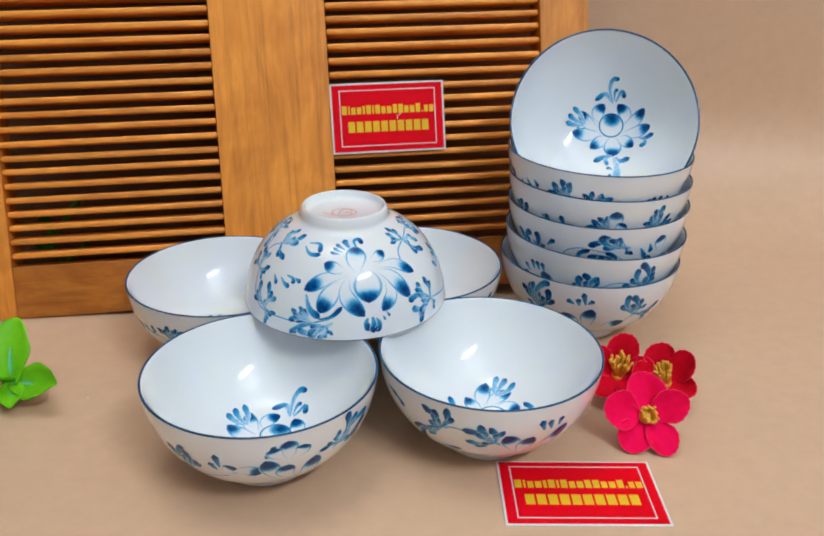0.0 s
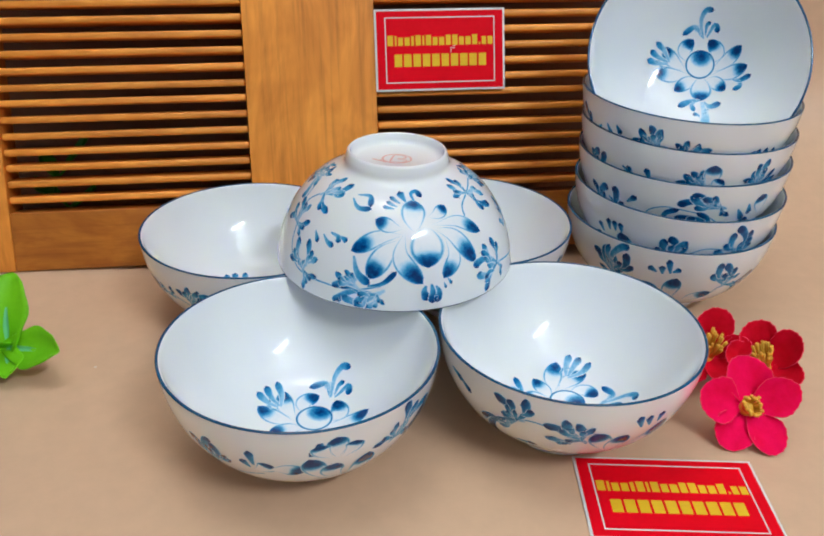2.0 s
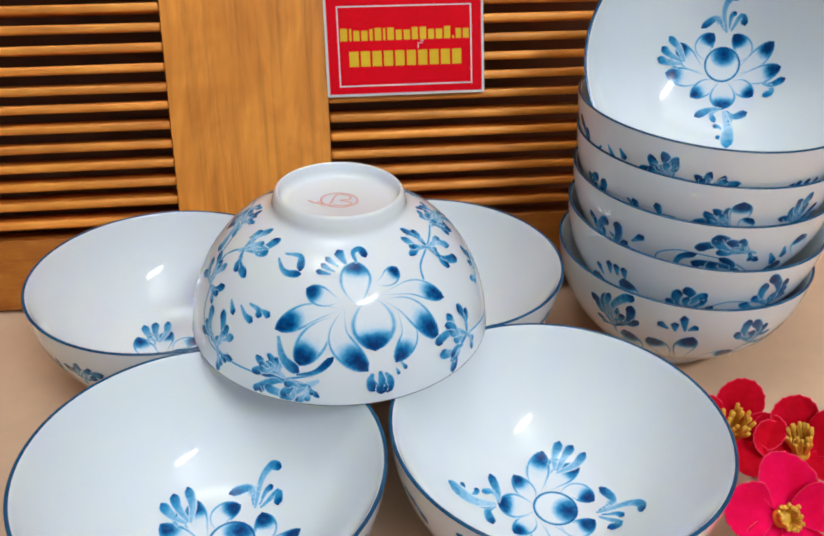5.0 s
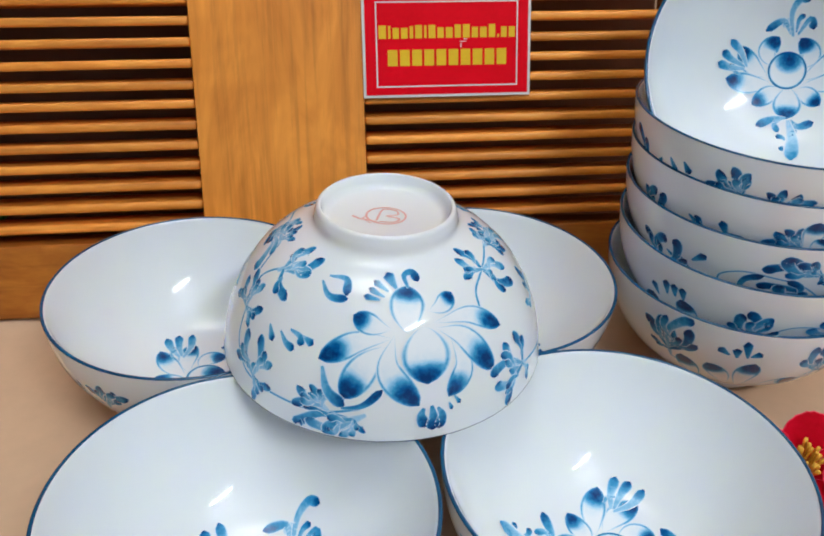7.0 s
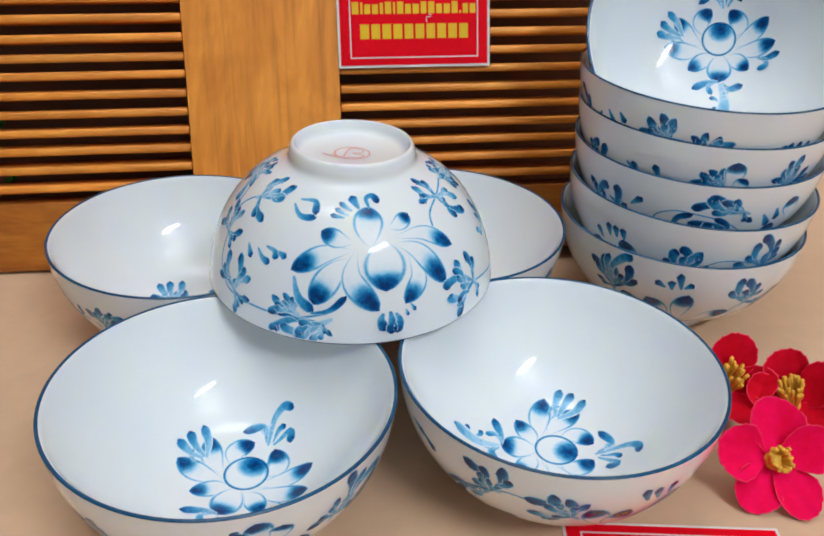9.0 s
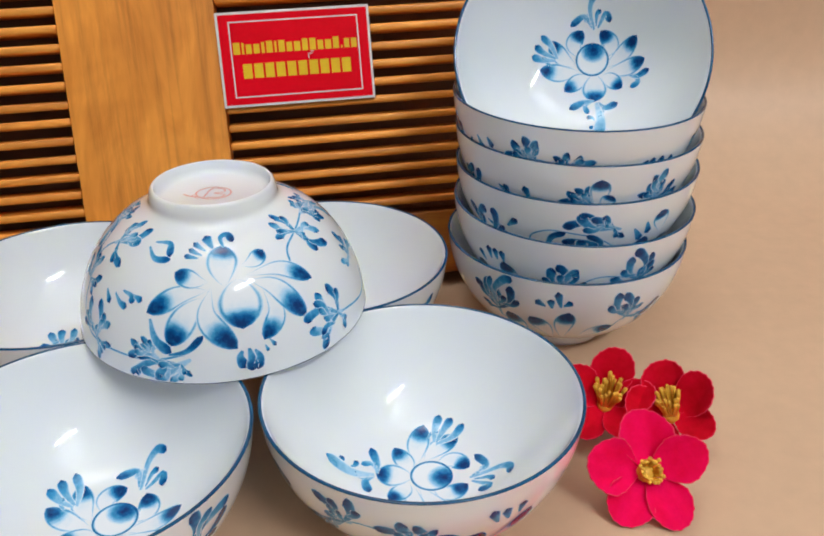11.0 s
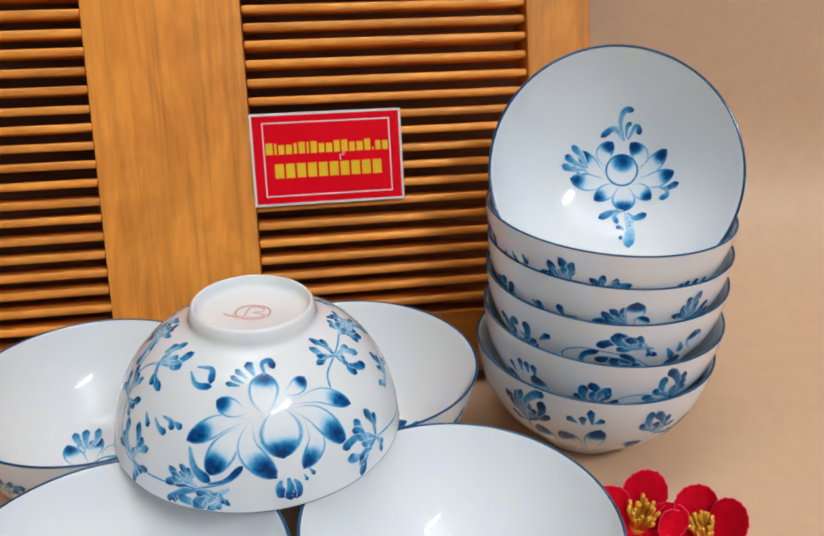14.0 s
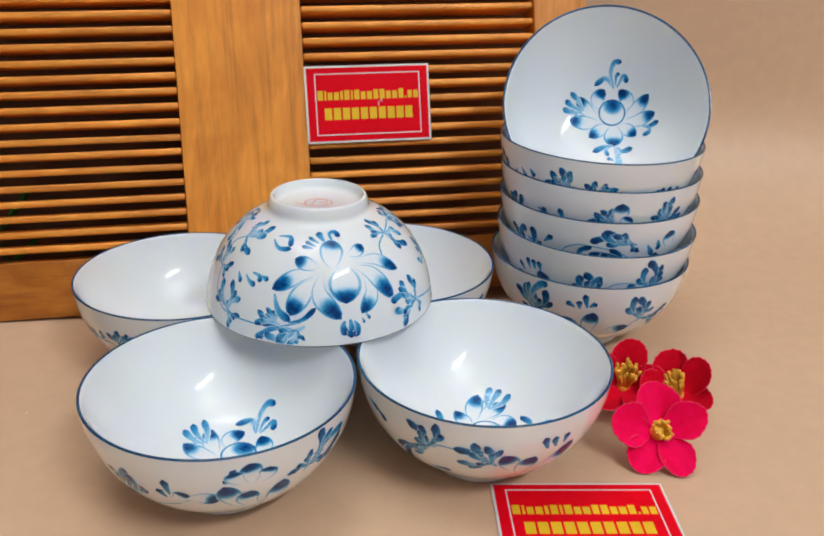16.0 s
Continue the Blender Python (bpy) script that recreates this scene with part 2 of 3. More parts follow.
def sheet():
    """Flat on the table, then one sweep up behind everything."""
    line = [(-0.28 + 0.042 * k, 0.0) for k in range(24)]
    for k in range(1, 16):
        a = math.radians(6 * k)
        line.append((0.700 + 0.12 * math.sin(a), 0.12 * (1 - math.cos(a))))
    line += [(0.820 + 0.0005 * k, 0.12 + 0.06 * k) for k in range(1, 13)]
    xs = [-0.74 + 0.04 * k for k in range(40)]
    bm = bmesh.new()
    grid = []
    for y, z in line:
        row = []
        for x in xs:
            w = noise.noise(Vector((x * 3.1, y * 3.1, z * 3.1)))
            lift = 0.0 if z <= 0 else 0.002 * w
            row.append(bm.verts.new((x, y + lift, z)))
        grid.append(row)
    for a, b in zip(grid, grid[1:]):
        for k in range(len(xs) - 1):
            bm.faces.new((a[k], a[k + 1], b[k + 1], b[k]))
    ob = solid("backdrop", bm, SHEET, True)
    mod = ob.modifiers.new("thickness", "SOLIDIFY")
    mod.thickness, mod.offset = 0.0012, 1
    return tagged(ob, "matt beige sheet sweeping from tabletop up behind", "backdrop", kind="structure")


sheet()


# ---- louvred wooden panel, leaning back ----
U = Vector((0.98424509, 0.17680953, 0.0))
V = Vector((-0.05392337, 0.30017504, 0.95235877))
BACK = V.cross(U)
PANEL = Matrix.Translation((-0.070, 0.5766, 0.0)) @ Matrix((U, BACK, V)).transposed().to_4x4()
PANEL = PANEL @ Matrix.Translation((-0.264, 0, 0)) @ pose(0, 0, 0, 0, -1.4, 0) @ Matrix.Translation((0.264, 0, 0))
HIGH = 0.515


def louvred_panel():
    top = tagged(new("louvred_panel"), "honey-stained wooden louvre panel leaning back behind the bowls", "wooden panel")
    d = 0.028
    for a, b in ((-0.264, -0.2245), (-0.0690, 0.0160), (0.1805, 0.2190)):
        part("stile", box(bmesh.new(), a, b, 0, d, 0.0, HIGH, 0.0009), WOOD_UP, top, smooth=False)
    for a, b in ((-0.2243, -0.0692), (0.0162, 0.1803)):
        part("bottom_rail", box(bmesh.new(), a, b, 0.0006, d - 0.001, 0.0, 0.0385, 0.0009), WOOD_RAIL, top, smooth=False)
        part("top_rail", box(bmesh.new(), a, b, 0.0006, d - 0.001, HIGH - 0.04, HIGH, 0.0009), WOOD_RAIL, top, smooth=False)
        rng = random.Random(int(1000 * b))
        slat_mesh = None
        for k in range(90):
            z = 0.0463 + 0.01021 * k
            if z > HIGH - 0.044:
                break
            if slat_mesh is None:
                slat_mesh = link_mesh("slat", box(bmesh.new(), a, b, -0.0120, 0.0120, -0.0022, 0.0022, 0.0018, 3), WOOD_ACROSS)
            ob = new("slat", slat_mesh)
            ob.parent = top
            ob.matrix_basis = pose(0, 0.0144 + rng.uniform(-0.0003, 0.0003), z + rng.uniform(-0.00025, 0.00025), 1 + rng.uniform(-2, 2), rng.uniform(-0.08, 0.08), 0)
    top.matrix_world = PANEL
    return top


louvred_panel()


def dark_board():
    """A thin added board that darkens the slat gaps, a few centimetres behind the panel."""
    top = tagged(new("dark_board"), "dark board added behind the louvre panel to darken its gaps", "board")
    part("shade_sheet", box(bmesh.new(), -0.275, 0.195, 0.0, 0.006, 0.0, 0.475, 0.001), SHADE_BOARD, top, smooth=False)
    part("batten", box(bmesh.new(), -0.275, 0.195, 0.0062, 0.0182, 0.440, 0.470, 0.001), SHADE_BOARD, top, smooth=False)
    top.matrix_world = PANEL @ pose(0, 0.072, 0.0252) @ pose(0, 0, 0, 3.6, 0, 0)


dark_board()


# ---- bowls ----
OUTER = glide([(0.0256, 0.0), (0.0268, 0.0036), (0.0274, 0.0070), (0.0302, 0.0094), (0.0360, 0.0120), (0.0422, 0.0160), (0.0492, 0.0228), (0.0550, 0.0312), (0.0593, 0.0402), (0.0620, 0.0496), (0.0634, 0.0590)], 4)
INNER = glide([(0.0, 0.0122), (0.010, 0.0123), (0.020, 0.0132), (0.028, 0.0155), (0.034, 0.0192), (0.040, 0.0245), (0.0455, 0.0306), (0.051, 0.0380), (0.0555, 0.0457), (0.0592, 0.0533), (0.0616, 0.0590)], 4)
OUTER, INNER = [tuple(p) for p in OUTER], [tuple(p) for p in INNER]


def along_of(line):
    out = [0.0]
    for (a, b), (c, d) in zip(line, line[1:]):
        out.append(out[-1] + math.hypot(c - a, d - b))
    return out


OUT_ARC, IN_ARC = along_of(OUTER), along_of(INNER)
OUT_R, OUT_Z = [p[0] for p in OUTER], [p[1] for p in OUTER]
IN_R, IN_Z = [p[0] for p in INNER], [p[1] for p in INNER]


def on_outside(x, y, lift=0.0):
    """x: degrees round the bowl, y: mm from the rim down the outer wall."""
    s = OUT_ARC[-1] - y / 1000
    r, z = float(np.interp(s, OUT_ARC, OUT_R)), float(np.interp(s, OUT_ARC, OUT_Z))
    r2, z2 = float(np.interp(s + 0.001, OUT_ARC, OUT_R)), float(np.interp(s + 0.001, OUT_ARC, OUT_Z))
    r1, z1 = float(np.interp(s - 0.001, OUT_ARC, OUT_R)), float(np.interp(s - 0.001, OUT_ARC, OUT_Z))
    n = Vector((z2 - z1, -(r2 - r1))).normalized() * (0.00007 + lift)
    r, z, a = r + n[0], z + n[1], math.radians(x)
    return Vector((r * math.sin(a), r * math.cos(a), z))


def on_inside(x, y, lift=0.0):
    """x, y: mm from the middle, laid onto the inner wall."""
    rho = math.hypot(x, y)
    s = rho / 1000
    r, z = float(np.interp(s, IN_ARC, IN_R)), float(np.interp(s, IN_ARC, IN_Z))
    r2, z2 = float(np.interp(s + 0.001, IN_ARC, IN_R)), float(np.interp(s + 0.001, IN_ARC, IN_Z))
    n = Vector((-(z2 - z), r2 - r)).normalized() * (0.00007 + lift)
    r, z = r + n[0], z + n[1]
    k = r / max(rho, 1e-6)
    return Vector((x * k, y * k, z))


class Brush:
    """Lays brush marks on a surface; u of the UV map is the pigment."""

    def __init__(self, place, aspect=1.0, layer=0):
        self.bm, self.aspect = bmesh.new(), aspect
        self.place = lambda x, y: place(x, y, 0.000015 * layer)
        self.uv = self.bm.loops.layers.uv.new("UVMap")

    def patch(self, spine, width, pigment, across=6):
        rows = []
        n = len(spine) - 1
        for k, p in enumerate(spine):
            a, b = spine[max(k - 1, 0)], spine[min(k + 1, n)]
            d = Vector(((b[0] - a[0]) * self.aspect, b[1] - a[1]))
            d = d.normalized() if d.length > 1e-9 else Vector((1, 0))
            side = Vector((-d[1] / self.aspect, d[0]))
            w, t = width(k / n), k / n
            row = []
            for j in range(across + 1):
                v = 2 * j / across - 1
                q = Vector(p) + side * (v * w / 2)
                row.append((self.bm.verts.new(self.place(q[0], q[1])), pigment(t, v)))
            rows.append(row)
        for a, b in zip(rows, rows[1:]):
            for j in range(across):
                quad = (a[j], a[j + 1], b[j + 1], b[j])
                f = self.bm.faces.new([q[0] for q in quad])
                for loop, q in zip(f.loops, quad):
                    loop[self.uv].uv = (min(max(q[1], 0.0), 1.0), 0.5)

    def petal(self, points, wide, dark=1.0, full=0.9):
        """A petal with a faint outline, a clear body and a dark soft blot at its tip."""
        spine = glide(points, 8)

        def width(t):
            return wide * max(0.03, math.sin(math.pi * min(1, t ** (0.75 + full))) ** 0.6)

        def pigment(t, v):
            blot = dark * max(0.0, 1.25 - math.hypot((t - 0.87) / 0.26, v * 0.75)) ** 1.2
            line = 0.50 * max(0.0, 1 - abs(abs(v) - 0.86) / 0.16) * min(1.0, 0.35 + t)
            wash = 0.17 * t * (1 - abs(v) ** 4)
            return max(blot * (1 - max(0.0, abs(v) - 0.8) * 3), line, wash)

        self.patch(spine, width, pigment, 14)

    def stroke(self, points, wide, dark=0.6):
        """A tapering soft-edged mark: thin and pale at its start, fat and dark towards its end."""
        spine = glide(points, 5)

        def width(t):
            end = 1.0 if t < 0.72 else math.sqrt(max(0.02, 1 - ((t - 0.72) / 0.28) ** 2))
            return wide * (0.22 + 0.78 * t ** 0.9) * end

        self.patch(spine, width, lambda t, v: dark * (0.40 + 0.62 * t ** 3 + 0.16 * v * t) * (1 - abs(v) ** 6), 8)

    def stem(self, points, wide=0.9, dark=0.5):
        self.patch(glide(points, 7), lambda t: wide, lambda t, v: dark * (1 - abs(v) ** 2), 4)

    def disc(self, x, y, r, ox, oy, line=0.5):
        """A round bulb with a dark blot off its middle."""
        rows = []
        for i in range(17):
            row = []
            for k in range(29):
                a, q = math.tau * k / 28, r * i / 16
                px, py = q * math.sin(a), q * math.cos(a)
                near = math.hypot(px - ox, py - oy) / r
                row.append((self.bm.verts.new(self.place(x + px / self.aspect, y + py)), max(1.1 * max(0.0, 1 - near / 0.85) ** 0.9, (0.0, line, line * 0.4, 0.0)[16 - i] if i > 12 else 0.0)))
            rows.append(row)
        for a, b in zip(rows, rows[1:]):
            for k in range(28):
                quad = (a[k], a[k + 1], b[k + 1], b[k])
                f = self.bm.faces.new([q[0] for q in quad])
                for loop, q in zip(f.loops, quad):
                    loop[self.uv].uv = (min(q[1], 1.0), 0.5)



def ring_scale(y):
    """Millimetres in one degree round the bowl, y mm under the rim."""
    return float(np.interp(OUT_ARC[-1] - y / 1000, OUT_ARC, OUT_R)) * 1000 * math.pi / 180


def painted(name, parent, points, wide, dark, layer=0, kind="stroke", label=""):
    """One brush mark on the outer wall as a part of its own."""
    b = Brush(on_outside, ring_scale(sum(p[1] for p in points) / len(points)), layer)
    if kind == "stem":
        b.stem(points, wide, dark)
    else:
        b.stroke(points, wide * 1.35, dark * 1.22)
    return part(name, b.bm, COBALT, parent, label)


def pale_petal(name, parent, points, wide, dark, layer, full=0.9):
    """One painted petal: clear body, fine outline, dark blot at its tip."""
    b = Brush(on_outside, ring_scale(sum(p[1] for p in points) / len(points)), layer)
    b.petal(points, wide, dark, full)
    return part(name, b.bm, COBALT, parent)


def lobes(name, o, pts, parent, layer=1, ink=1.0):
    """A brushed acanthus leaf: comma-shaped lobes that fan from its foot (the first point) to their tips, each with a small side lobe."""
    (bx, by), tips = pts[0], pts[1:]
    s = ring_scale(by)
    cx, cy = sum(p[0] for p in tips) / len(tips), sum(p[1] for p in tips) / len(tips)
    body = [(o + bx, by), (o + bx + 0.5 * (cx - bx), by + 0.5 * (cy - by)), (o + bx + 1.1 * (cx - bx), by + 1.1 * (cy - by))]
    foot = painted(name, parent, body, min(5.0, 1.2 + 0.4 * math.hypot((cx - bx) * s, cy - by)), 0.52 * ink, layer)
    for k, (tx, ty) in enumerate(tips):
        sx, sy = bx + 0.3 * (cx - bx), by + 0.3 * (cy - by)
        dx, dy = (tx - sx) * s, ty - sy
        ln = max(math.hypot(dx, dy), 1.5)
        side = 1 if k % 2 else -1
        px, py = -dy / ln * side, dx / ln * side
        wide = min(4.6, 1.9 + 0.24 * ln) * (0.4 + 0.6 * ink)
        mid = (sx + 0.55 * (tx - sx) + px * ln * 0.16 / s, max(0.8, sy + 0.55 * (ty - sy) + py * ln * 0.16))
        dark = (0.98, 0.72, 0.88, 0.62, 1.05, 0.78)[k % 6] * ink
        painted("painted_mark", foot, [(o + sx, sy), (o + mid[0], mid[1]), (o + tx, ty), (o + tx - (px * 0.16 - dx / ln * 0.06) * ln / s, max(0.8, min(63.0, ty - (py * 0.16 - dy / ln * 0.06) * ln)))], wide, dark, layer + k)
        if ln > 4.5:
            q = [(o + sx + 0.35 * (tx - sx), sy + 0.35 * dy), (o + mid[0] + px * ln * 0.10 / s, max(0.8, mid[1] + py * ln * 0.10)), (o + tx + (px * 0.30 - dx / ln * 0.12) * ln / s, min(63.0, max(0.8, ty + (py * 0.30 - dy / ln * 0.12) * ln)))]
            painted("painted_mark", foot, q, wide * 0.72, dark * 0.9, layer + k + 1)
    return foot


def brushwork(o, marks, parent, layer=1, ink=1.0):
    """Leaves, petals, stems and single marks by kind, o degrees round the outer wall."""
    for k, (kind, *pts) in enumerate(marks):
        if kind == "leaf":
            lobes("painted_spray", o, pts, parent, layer + k % 5, ink)
            continue
        run = [(o + x, y) for x, y in pts]
        if kind == "stem":
            painted("painted_stem", parent, run, 1.3, 0.5, 0, "stem")
        elif kind == "petal":
            s = ring_scale(pts[1][1])
            ln = math.hypot((pts[-1][0] - pts[0][0]) * s, pts[-1][1] - pts[0][1])
            pale_petal("painted_petal", parent, run if len(run) > 2 else [run[0], ((run[0][0] + run[1][0]) / 2, (run[0][1] + run[1][1]) / 2), run[1]], min(10.5, 3.2 + 0.58 * ln), 1.1 * ink, layer + 2 + k % 4)
        else:
            painted("painted_leaf", parent, run, 3.2 * ink, 0.8 * ink, layer + 1)


def lotus(o, parent):
    """One lotus flower on the outer wall, o degrees round."""
    b = Brush(on_outside, ring_scale(30), 14)
    b.petal([(o + 21, 40), (o + 20.5, 30.5), (o + 20, 20.5)], 18.0, 1.1, 0.25)
    eye = part("painted_lotus", b.bm, COBALT, parent, "blue brush-painted lotus flower")
    for k, (x0, y0, xm, ym, x1, y1, w, dark) in enumerate(((8, 37, -5, 35, -18, 27, 9, 1.15), (5, 34, -2, 26, -8, 15, 11.5, 1.2), (9, 38, 7, 26, 17, 13, 10, 1.1), (31, 36, 34, 24, 27, 14.5, 8.5, 1.0),
                                    (25, 41, 42, 40, 55, 31, 7.5, 1.1), (26, 39, 37, 33, 46, 18, 9.5, 1.1), (24, 45, 31, 46, 38, 49.5, 7, 1.05), (8, 40, 1, 41, -8, 44, 8, 1.1), (15, 38, 15, 47, 17, 55, 13, 1.0))):
        pale_petal("painted_petal", eye, [(o + x0, y0), (o + xm, ym), (o + x1, y1)], w, dark, 2 + k, 0.55 if w > 11 else 0.9)
    for pts, w, dark in ((((3, 50), (-5, 51)), 2.4, 0.85), (((5, 51), (-3, 54)), 2.4, 0.8), (((7, 53), (-1, 57)), 2.6, 0.8), (((11, 54), (6, 60.5)), 4.2, 0.85), (((17, 54), (16, 59), (21, 60), (23, 56)), 3.4, 0.95),
                         (((18.5, 12), (17.5, 9), (19, 4.5)), 4.4, 1.0), (((21, 12.5), (21.5, 8), (21.2, 2.8)), 4.6, 1.05), (((23, 11.5), (24.5, 8), (23.2, 3)), 4.0, 0.95), (((29, 14.5), (31, 11)), 1.9, 0.8), (((27, 12.5), (28, 9.5)), 1.7, 0.8),
                         (((-16, 25), (-13, 17), (-7, 12.5)), 4.6, 0.8), (((-8, 11.5), (-1, 13.5), (5, 19.5)), 3.0, 1.15)):
        painted("painted_stamen", eye, [(o + x, y) for x, y in pts], w, dark, 15)


SPRAYS = (
    ("leaf", (-73, 52), (-84, 47), (-89, 50), (-91, 54), (-91, 58), (-80, 60), (-70, 57)),
    ("leaf", (-56, 47), (-56, 55), (-50, 60), (-38, 58), (-40, 53), (-43, 42)),
    ("leaf", (-59, 27), (-70, 28), (-69, 34), (-66, 39), (-57, 38), (-51, 32), (-54, 25)),
    ("leaf", (-43, 8), (-53, 12), (-51, 21), (-43, 23), (-37, 17), (-36, 9), (-42, 2)),
    ("leaf", (-12, 9.5), (-23, 9), (-22, 14), (-18, 16), (-13, 15)),
    ("leaf", (0, 10), (-22, 2), (-17, 3), (-12, 3), (-7, 1), (-1, 4)),
    ("leaf", (82, 55), (98, 57), (93, 60), (102, 50), (108, 42), (94, 46)),
    ("leaf", (63, 51), (61, 61), (55, 58), (52, 52), (77, 46), (74, 40), (66, 46)),
    ("leaf", (88, 24), (89, 36), (99, 26), (86, 31), (80, 27)),
    ("leaf", (65, 11), (61, 23), (54, 22), (47, 17), (48, 10), (52, 3), (64, 5)),
)
VINES = (
    ("stem", (-59, 27), (-66, 39), (-73, 52), (-90, 58)), ("stem", (-63, 33), (-62, 42), (-54, 49), (-42, 54)), ("stem", (-43, 8), (-31, 8), (-15, 8.5), (-2, 12)),
    ("stem", (48, 40), (54, 48), (82, 55), (100, 55)), ("stem", (94, 17), (87, 8), (65, 11)), ("stem", (-59, 27), (-56, 17), (-49, 10), (-43, 8)),
    ("mark", (-28, 53), (-21, 48.5), (-12, 49)), ("mark", (-26, 55.5), (-16, 56), (-13, 50)), ("mark", (-42, 31), (-38, 26)), ("mark", (-36, 31), (-32, 28), (-28, 27)), ("mark", (-32, 33), (-27, 32), (-26, 29)), ("mark", (-26, 32.5), (-21, 31)),
)


def medallion(parent, dx, dy, turn):
    """The lotus inside the bowl, dx and dy mm off its middle and turned by some degrees."""
    c, s = math.cos(math.radians(turn)), math.sin(math.radians(turn))

    def place(x, y, lift):
        return on_inside(c * x - s * y + dx, s * x + c * y + dy, lift)

    b = Brush(place, 1.0, 12)
    b.disc(1.8, 7.8, 9.2, 0.3, 5.6, 0.8)
    eye = part("painted_medallion", b.bm, COBALT, parent, "blue brush-painted lotus inside the bowl")
    for k, (x0, y0, xm, ym, x1, y1, w, dark) in enumerate(((-4, 9, -8.5, 16, -4, 23.5, 7.5, 1.1), (7, 9, 11.5, 16, 5.5, 23.5, 7.5, 1.1), (-7, 4, -15, 9, -21.5, 17.5, 7.5, 0.95), (9, 4, 18, 11, 26, 20.5, 7.2, 1.1), (9, 1, 20, 3, 31, 7.5, 7.6, 1.0), (-5, 1, -15, 0, -26.5, 1.5, 8, 0.85),
                                    (0, -1, -5, -4, -12.5, -10, 7, 0.85), (7, -1, 12, -3, 18.5, -8, 7, 0.95), (3.3, 0.5, 3.6, -7, 4.1, -15.5, 10.5, 0.9))):
        b = Brush(place, 1.0, 1 + k)
        b.petal([(x0, y0), (xm, ym), (x1, y1)], w * 1.32, dark * 1.12, 0.6)
        part("painted_petal", b.bm, COBALT, eye)
    for wide, dark, pts in ((4.0, 0.75, ((2, 24), (-1, 35), (1, 42), (6, 42.5))), (3.8, 0.8, ((1, 25), (-4, 31), (-11, 25.5))), (3.8, 0.85, ((4, 25), (8, 33), (10.5, 28))), (2.8, 0.85, ((3, 26), (3, 32), (5, 35))), (5.0, 0.3, ((2, 24), (0, 29), (-4, 31))),
                            (3.8, 0.65, ((-17, 8), (-21, 15), (-27, 20))), (4.0, 0.75, ((-18, 8), (-25, 11), (-30, 14.5))), (4.2, 0.65, ((-18, 7), (-25, 7), (-31.5, 8.5))), (2.8, 0.8, ((-20, 4), (-23, 6), (-25, 9))),
                            (3.8, 0.9, ((22, -1), (27, -2), (34, 1))), (3.6, 0.7, ((22, -1), (26.5, -3), (27, -6), (23, -8))), (4.0, 0.8, ((4, -15), (-2, -16), (-9.5, -20))), (3.0, 0.65, ((3, -15), (-1, -18), (1, -22.5))),
                            (4.2, 0.8, ((6, -16), (10, -19), (16.5, -16.5))), (3.2, 0.7, ((5, -16), (8, -20), (7, -25))), (6.4, 0.5, ((5, -16), (7.5, -26), (7, -39))), (2.6, 0.85, ((5, -27), (3, -25), (0, -24.5))), (2.8, 0.8, ((8, -33), (5, -32), (1.5, -31)))):
        b = Brush(place, 1.0, 10)
        b.stroke(pts, wide * 1.45, min(1.1, dark * 1.15))
        part("painted_sprig", b.bm, COBALT, eye)


def make_bowl():
    top = tagged(new("rice_bowl"), "white porcelain rice bowl with blue lotus brushwork", "bowl", "blue-and-white bowls")
    lip = [(0.06345, 0.0594), (0.06325, 0.05985), (0.0628, 0.0600), (0.0623, 0.05985), (0.0619, 0.0594)]
    body = [(0.0, 0.0060), (0.0205, 0.0058), (0.0228, 0.0050), (0.0238, 0.0032), (0.0242, 0.0007), (0.0246, 0.0001), (0.0251, 0.0001)] + OUTER[1:] + lip + INNER[::-1]
    part("body", lathe(bmesh.new(), body), PORCELAIN, top)
    band = [(0.06350, 0.0595), (0.06345, 0.0598), (0.0632, 0.06005), (0.0628, 0.06010), (0.0624, 0.06005), (0.0621, 0.0598)]
    part("rim_band", lathe(bmesh.new(), band), RIM_BLUE, top, "dark blue painted rim line")
    seal = Brush(lambda x, y, lift: Vector((x / 1000, y / 1000, 0.0057)))
    pts = [(7.4 * math.sin(a), 6.4 * math.cos(a)) for a in (math.tau * k / 28 for k in range(29))]
    seal.patch(pts, lambda t: 0.8, lambda t, v: 0, 2)
    seal.patch(glide([(-3.2, 4.2), (-1.6, -4.6), (3.4, -4.4), (4.2, -1.2), (0.2, 0.2), (5.0, 1.6), (3.4, 4.6), (-2.0, 4.8)], 4), lambda t: 0.8, lambda t, v: 0, 1)
    seal.patch(glide([(-12.5, 1.6), (-9.5, 3.6), (-6, 4.2), (-2, 5.8)], 4), lambda t: 0.9, lambda t, v: 0, 1)
    seal.patch(glide([(-7, 1.6), (-8.4, 3.2), (-5, 6.4)], 4), lambda t: 0.5, lambda t, v: 0, 1)
    part("maker_seal", seal.bm, SEAL_RED, top, "faded red oval seal under the foot")
    return top


def tilted(x, y, z, turn, lean):
    """A bowl leaning by its rim's middle."""
    return pose(x, y, z, 0, 0, turn) @ pose(0, 0, 0, lean, 0, 0) @ pose(0, 0, -0.0598)


bowl = make_bowl()


